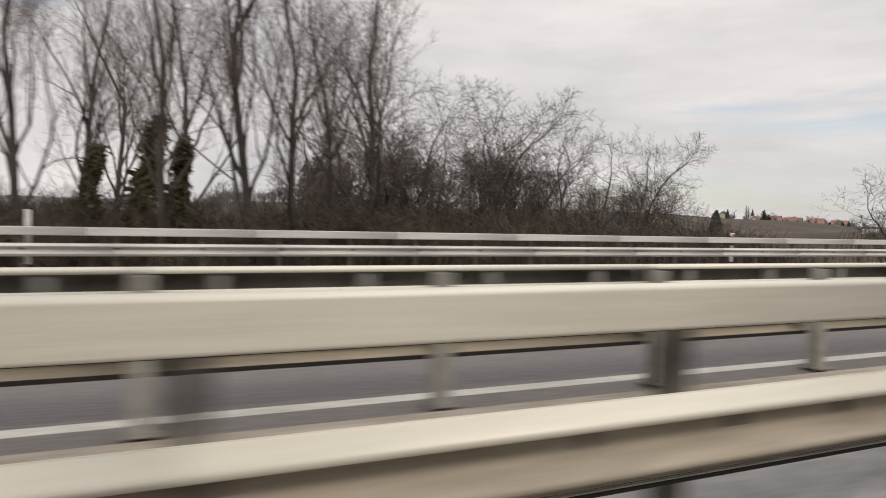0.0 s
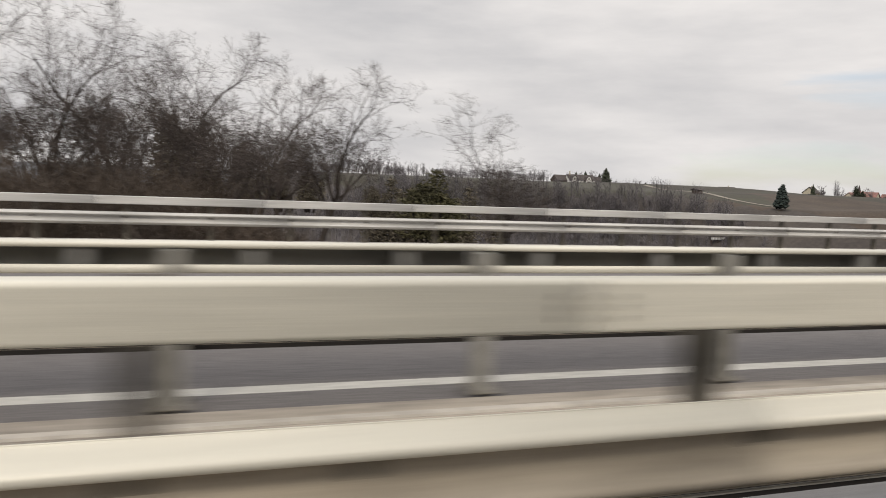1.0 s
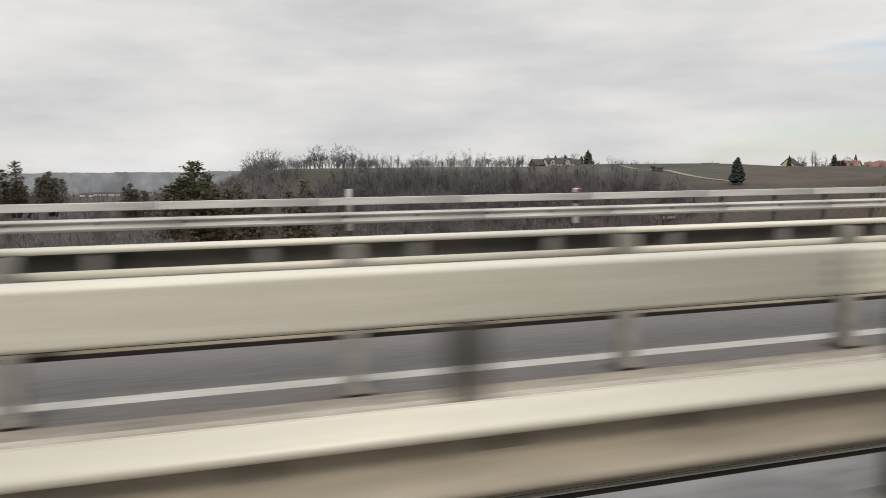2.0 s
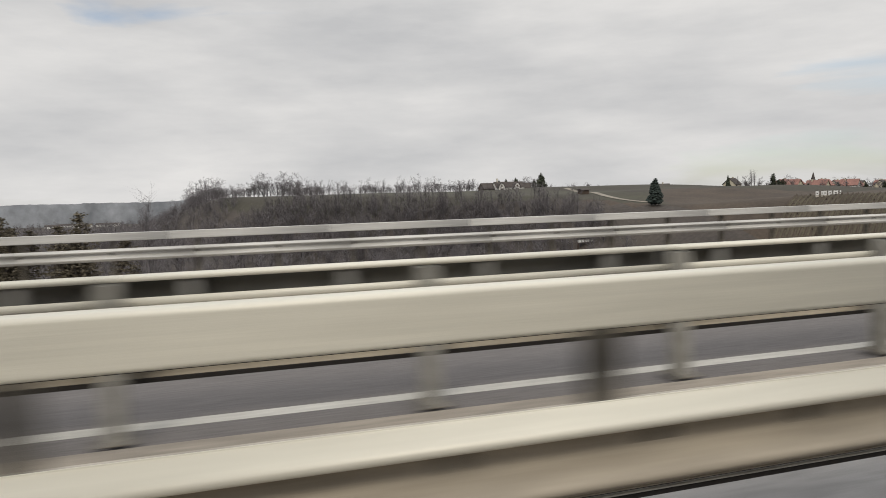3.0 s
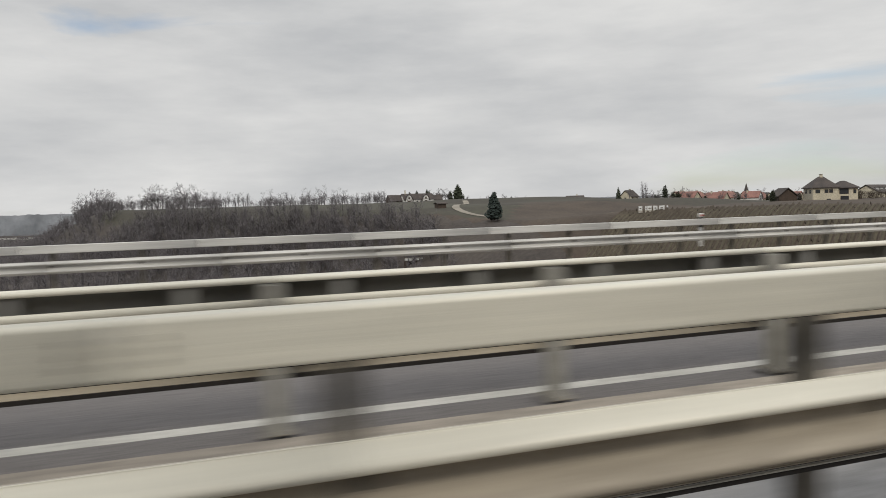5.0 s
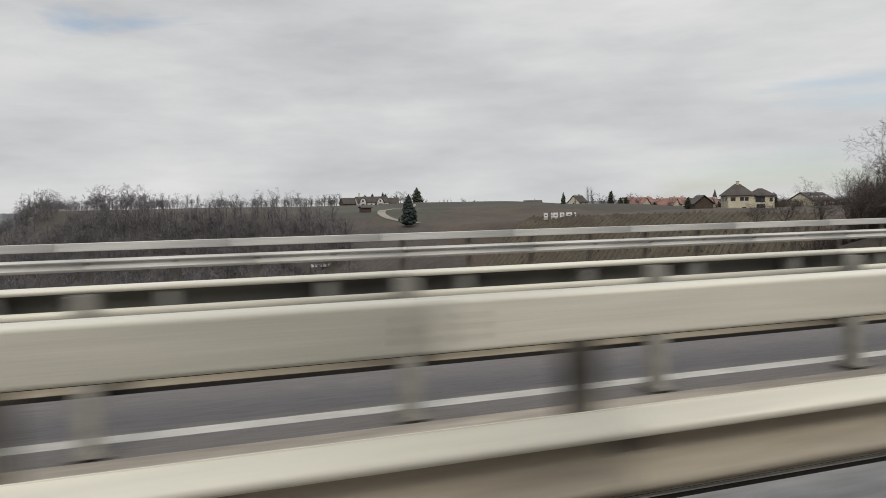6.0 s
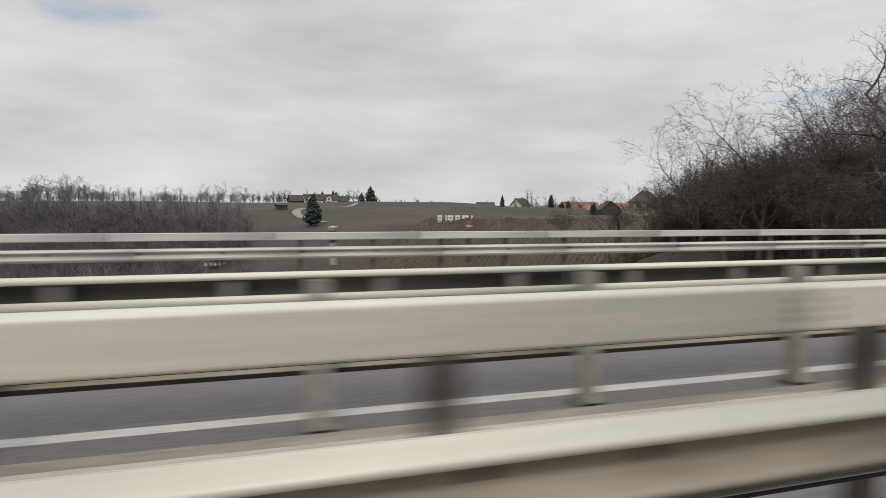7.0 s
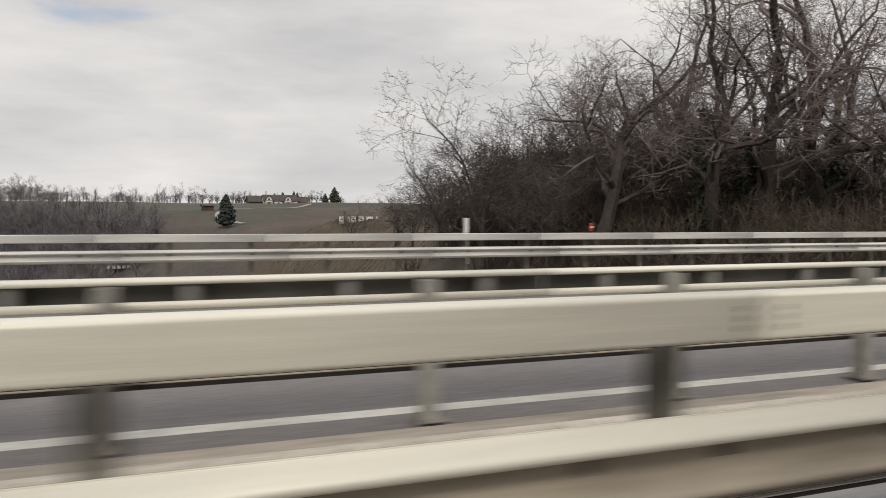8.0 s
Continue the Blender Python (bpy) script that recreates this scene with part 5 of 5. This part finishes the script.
# ---- cars on the opposite carriageway ----
def ring(points, x):
    return [(x, y, z) for y, z in points]


def loft(name, sections, mat, smooth=True):
    """Closed cross sections (x, [(y, z)...]) joined along x."""
    k = len(sections[0][1])
    verts = [(x, y, z) for x, ps in sections for y, z in ps]
    faces = []
    for i in range(len(sections) - 1):
        for j in range(k):
            a, b = i * k + j, i * k + (j + 1) % k
            faces.append((a, b, b + k, a + k))
    faces.append(tuple(range(k))[::-1])
    faces.append(tuple(range((len(sections) - 1) * k, len(sections) * k)))
    return mesh_of(name, verts, faces, mat, smooth)


def body_ring(half, low, waist):
    """Half width, sill height and shoulder height of a car's lower body."""
    r = [(-half * 0.90, low), (-half * 0.985, low + 0.10), (-half, low + (waist - low) * 0.45), (-half * 0.985, waist - 0.12), (-half * 0.93, waist - 0.02), (-half * 0.80, waist)]
    return r + [(-y, z) for y, z in r[::-1]]


def cabin_ring(half, waist, roof):
    r = [(-half * 0.93, waist - 0.02), (-half * 0.86, waist + (roof - waist) * 0.5), (-half * 0.76, roof - 0.09), (-half * 0.66, roof - 0.02), (-half * 0.4, roof)]
    return r + [(-y, z) for y, z in r[::-1]]


def pane_mesh(pts, side, mat, half, waist, roof, out=0.034):
    """A side window: points (x, z) laid on the cabin's slanting side."""
    def at(z):
        f = (z - waist) / (roof - waist)
        top = 1 - 0.09 / (roof - waist)
        return half * (0.93 - 0.07 * min(f, 0.5) / 0.5 - 0.10 * max(0, f - 0.5) / (top - 0.5)) + out
    n = len(pts)
    v = [(x, side * at(z), z) for x, z in pts] + [(x, side * (at(z) - 0.03), z) for x, z in pts]
    f = [tuple(range(n)) if side < 0 else tuple(range(n))[::-1], tuple(range(n, 2 * n))[::-1] if side < 0 else tuple(range(n, 2 * n))]
    f += [(i, (i + 1) % n, (i + 1) % n + n, i + n) for i in range(n)]
    return mesh_of("window", v, f, mat)


def make_car(label, x, y, z, length, half, roof, waist, paint, hood, screen, tail, roof_ends, panes):
    """A car that faces -x: hood and screen are x of the bonnet's end and the windscreen's foot."""
    car = thing("car", label, "car", pose(x, y, z))
    lo = 0.24
    sec = [(0.0, body_ring(half * 0.72, lo + 0.12, 0.60)), (0.08, body_ring(half * 0.84, lo + 0.02, 0.68)), (0.30, body_ring(half * 0.95, lo, hood - 0.06)), (screen - 0.35, body_ring(half, lo, hood + 0.08)), (screen, body_ring(half, lo, waist - 0.03)),
           (screen + 1.0, body_ring(half, lo, waist)), (length * 0.72, body_ring(half, lo, waist + 0.03)), (length - 0.35, body_ring(half * 0.97, lo, waist + 0.05)), (length - 0.08, body_ring(half * 0.90, lo + 0.04, waist + 0.02)), (length, body_ring(half * 0.80, lo + 0.14, waist - 0.10))]
    part("body", loft("body", sec, paint), parent=car)
    a, b = roof_ends
    cab = [(screen - 0.02, cabin_ring(half, waist - 0.10, waist + 0.01)), (screen + (a - screen) * 0.5, cabin_ring(half, waist, waist + (roof - waist) * 0.56)), (a, cabin_ring(half, waist, roof - 0.05)), ((a + b) / 2, cabin_ring(half, waist, roof)),
           (b, cabin_ring(half, waist, roof - 0.06)), (b + (tail - b) * 0.55, cabin_ring(half * 0.97, waist, waist + (roof - waist) * 0.55)), (tail, cabin_ring(half * 0.93, waist - 0.05, waist + 0.06))]
    part("roof", loft("roof", cab, paint), parent=car)
    for side in (-1, 1):
        mid = (a + b) / 2 + 0.1
        for pane in panes:
            part("window", pane_mesh(pane, side, M_CARGLASS, half, waist, roof), parent=car, label="dark tinted side window")
        mi = bmesh.new()
        bmesh.ops.create_icosphere(mi, subdivisions=2, radius=0.11, matrix=pose(screen + 0.52, side * (half + 0.08), waist + 0.06) @ Matrix.Diagonal((0.8, 1.0, 0.75, 1)))
        part("mirror", mi, paint, car)
        part("headlight", slab(0.06, 0.42, side * half * 0.74 - 0.14, side * half * 0.74 + 0.14, 0.60, 0.72, 0.04), M_LAMP, car, "clear headlight")
        part("tail_light", slab(length - 0.06, length + 0.015, side * half * 0.62 - 0.12, side * half * 0.62 + 0.12, waist - 0.34, waist - 0.12, 0.03), M_TAIL, car, "red tail light")
        for xx in (screen + 0.62, mid + 0.45):
            part("door_handle", slab(xx + 0.35, xx + 0.53, side * (half + 0.012) - 0.016, side * (half + 0.012) + 0.016, waist - 0.16, waist - 0.13, 0.006), paint, car)
        for xx in (0.80, length - 0.78):
            tyre = bmesh.new()
            bmesh.ops.create_cone(tyre, segments=28, radius1=0.315, radius2=0.315, depth=0.2, cap_ends=True, matrix=pose(xx, side * (half - 0.10), 0.315, 90))
            bmesh.ops.bevel(tyre, geom=[e for e in tyre.edges if len(e.link_faces) == 2 and e.calc_face_angle(0) > 1.2], offset=0.03, segments=2, affect="EDGES")
            wh = part("wheel", tyre, M_RUBBER, car, "black tyre")
            rim = bmesh.new()
            bmesh.ops.create_cone(rim, segments=24, radius1=0.21, radius2=0.21, depth=0.03, cap_ends=True, matrix=pose(xx, side * (half + 0.004), 0.315, 90))
            part("rim", rim, M_RIM, wh)
            for q in range(5):
                sp = slab(-0.025, 0.025, -0.008, 0.008, 0.04, 0.19)
                sp.transform(pose(xx, side * (half + 0.026), 0.315) @ Matrix.Rotation(q * 1.2566, 4, "Y"))
                part("spoke", sp, M_RIM, wh)
    if length > 4.5:
        part("spoiler", slab(b - 0.05, b + 0.24, -half * 0.62, half * 0.62, roof - 0.075, roof - 0.035, 0.012), paint, car)
    # windscreen and rear window
    def glass(nm, one, two, f0, f1, way):
        """A curved pane over the cabin between two of its sections."""
        pts = []
        for i in range(5):
            f = f0 + (f1 - f0) * i / 4
            g, q, r = (f, one[0], one[1]) if f < 1 else (f - 1, two[0], two[1])
            ring_a, ring_b = q[1], r[1]
            for j in range(2, 8):
                (ya, za), (yb, zb) = ring_a[j], ring_b[j]
                pts.append(Vector((q[0] + (r[0] - q[0]) * g, ya + (yb - ya) * g, za + (zb - za) * g)))
        up = Vector((way * 0.010, 0, 0.013))
        v = [tuple(p + up) for p in pts] + [tuple(p - up) for p in pts]
        n = len(pts)
        f = [(i * 6 + j, i * 6 + j + 1, i * 6 + j + 7, i * 6 + j + 6) for i in range(4) for j in range(5)]
        f += [tuple(k + n for k in q[::-1]) for q in f]
        rim = [j for j in range(6)] + [i * 6 + 5 for i in range(1, 5)] + [24 + j for j in range(4, -1, -1)] + [i * 6 for i in range(3, 0, -1)]
        f += [(rim[k], rim[k - 1], rim[k - 1] + n, rim[k] + n) for k in range(len(rim))]
        part(nm, mesh_of(nm, v, f, M_CARGLASS, smooth=False), parent=car, label="dark tinted glass")
    glass("windscreen", cab[0:2], cab[1:3], 0.42, 1.86, -1)
    glass("rear_window", cab[4:6], cab[5:7], 0.12, 1.7, 1)
    return car


make_car("white compact hatchback on the opposite carriageway", 128.28, 10.25, -0.15, 4.22, 0.88, 1.41, 0.95, M_CARWHITE, 0.90, 1.10, 4.19, (2.20, 3.66),
         [[(1.82, 1.0), (2.66, 1.015), (2.66, 1.305), (2.36, 1.285)], [(2.672, 1.015), (3.42, 1.075), (3.36, 1.17), (3.12, 1.285), (2.672, 1.305)]])
make_car("silver-grey estate car on the opposite carriageway", 40.62, 6.75, -0.057, 4.72, 0.90, 1.45, 0.95, M_CARGREY, 0.82, 1.15, 4.66, (2.05, 4.46),
         [[(1.62, 1.0), (2.745, 1.01), (2.745, 1.34), (2.15, 1.32)], [(2.775, 1.01), (3.745, 1.02), (3.745, 1.34), (2.775, 1.35)], [(3.775, 1.02), (4.46, 1.04), (4.40, 1.30), (3.775, 1.34)]])
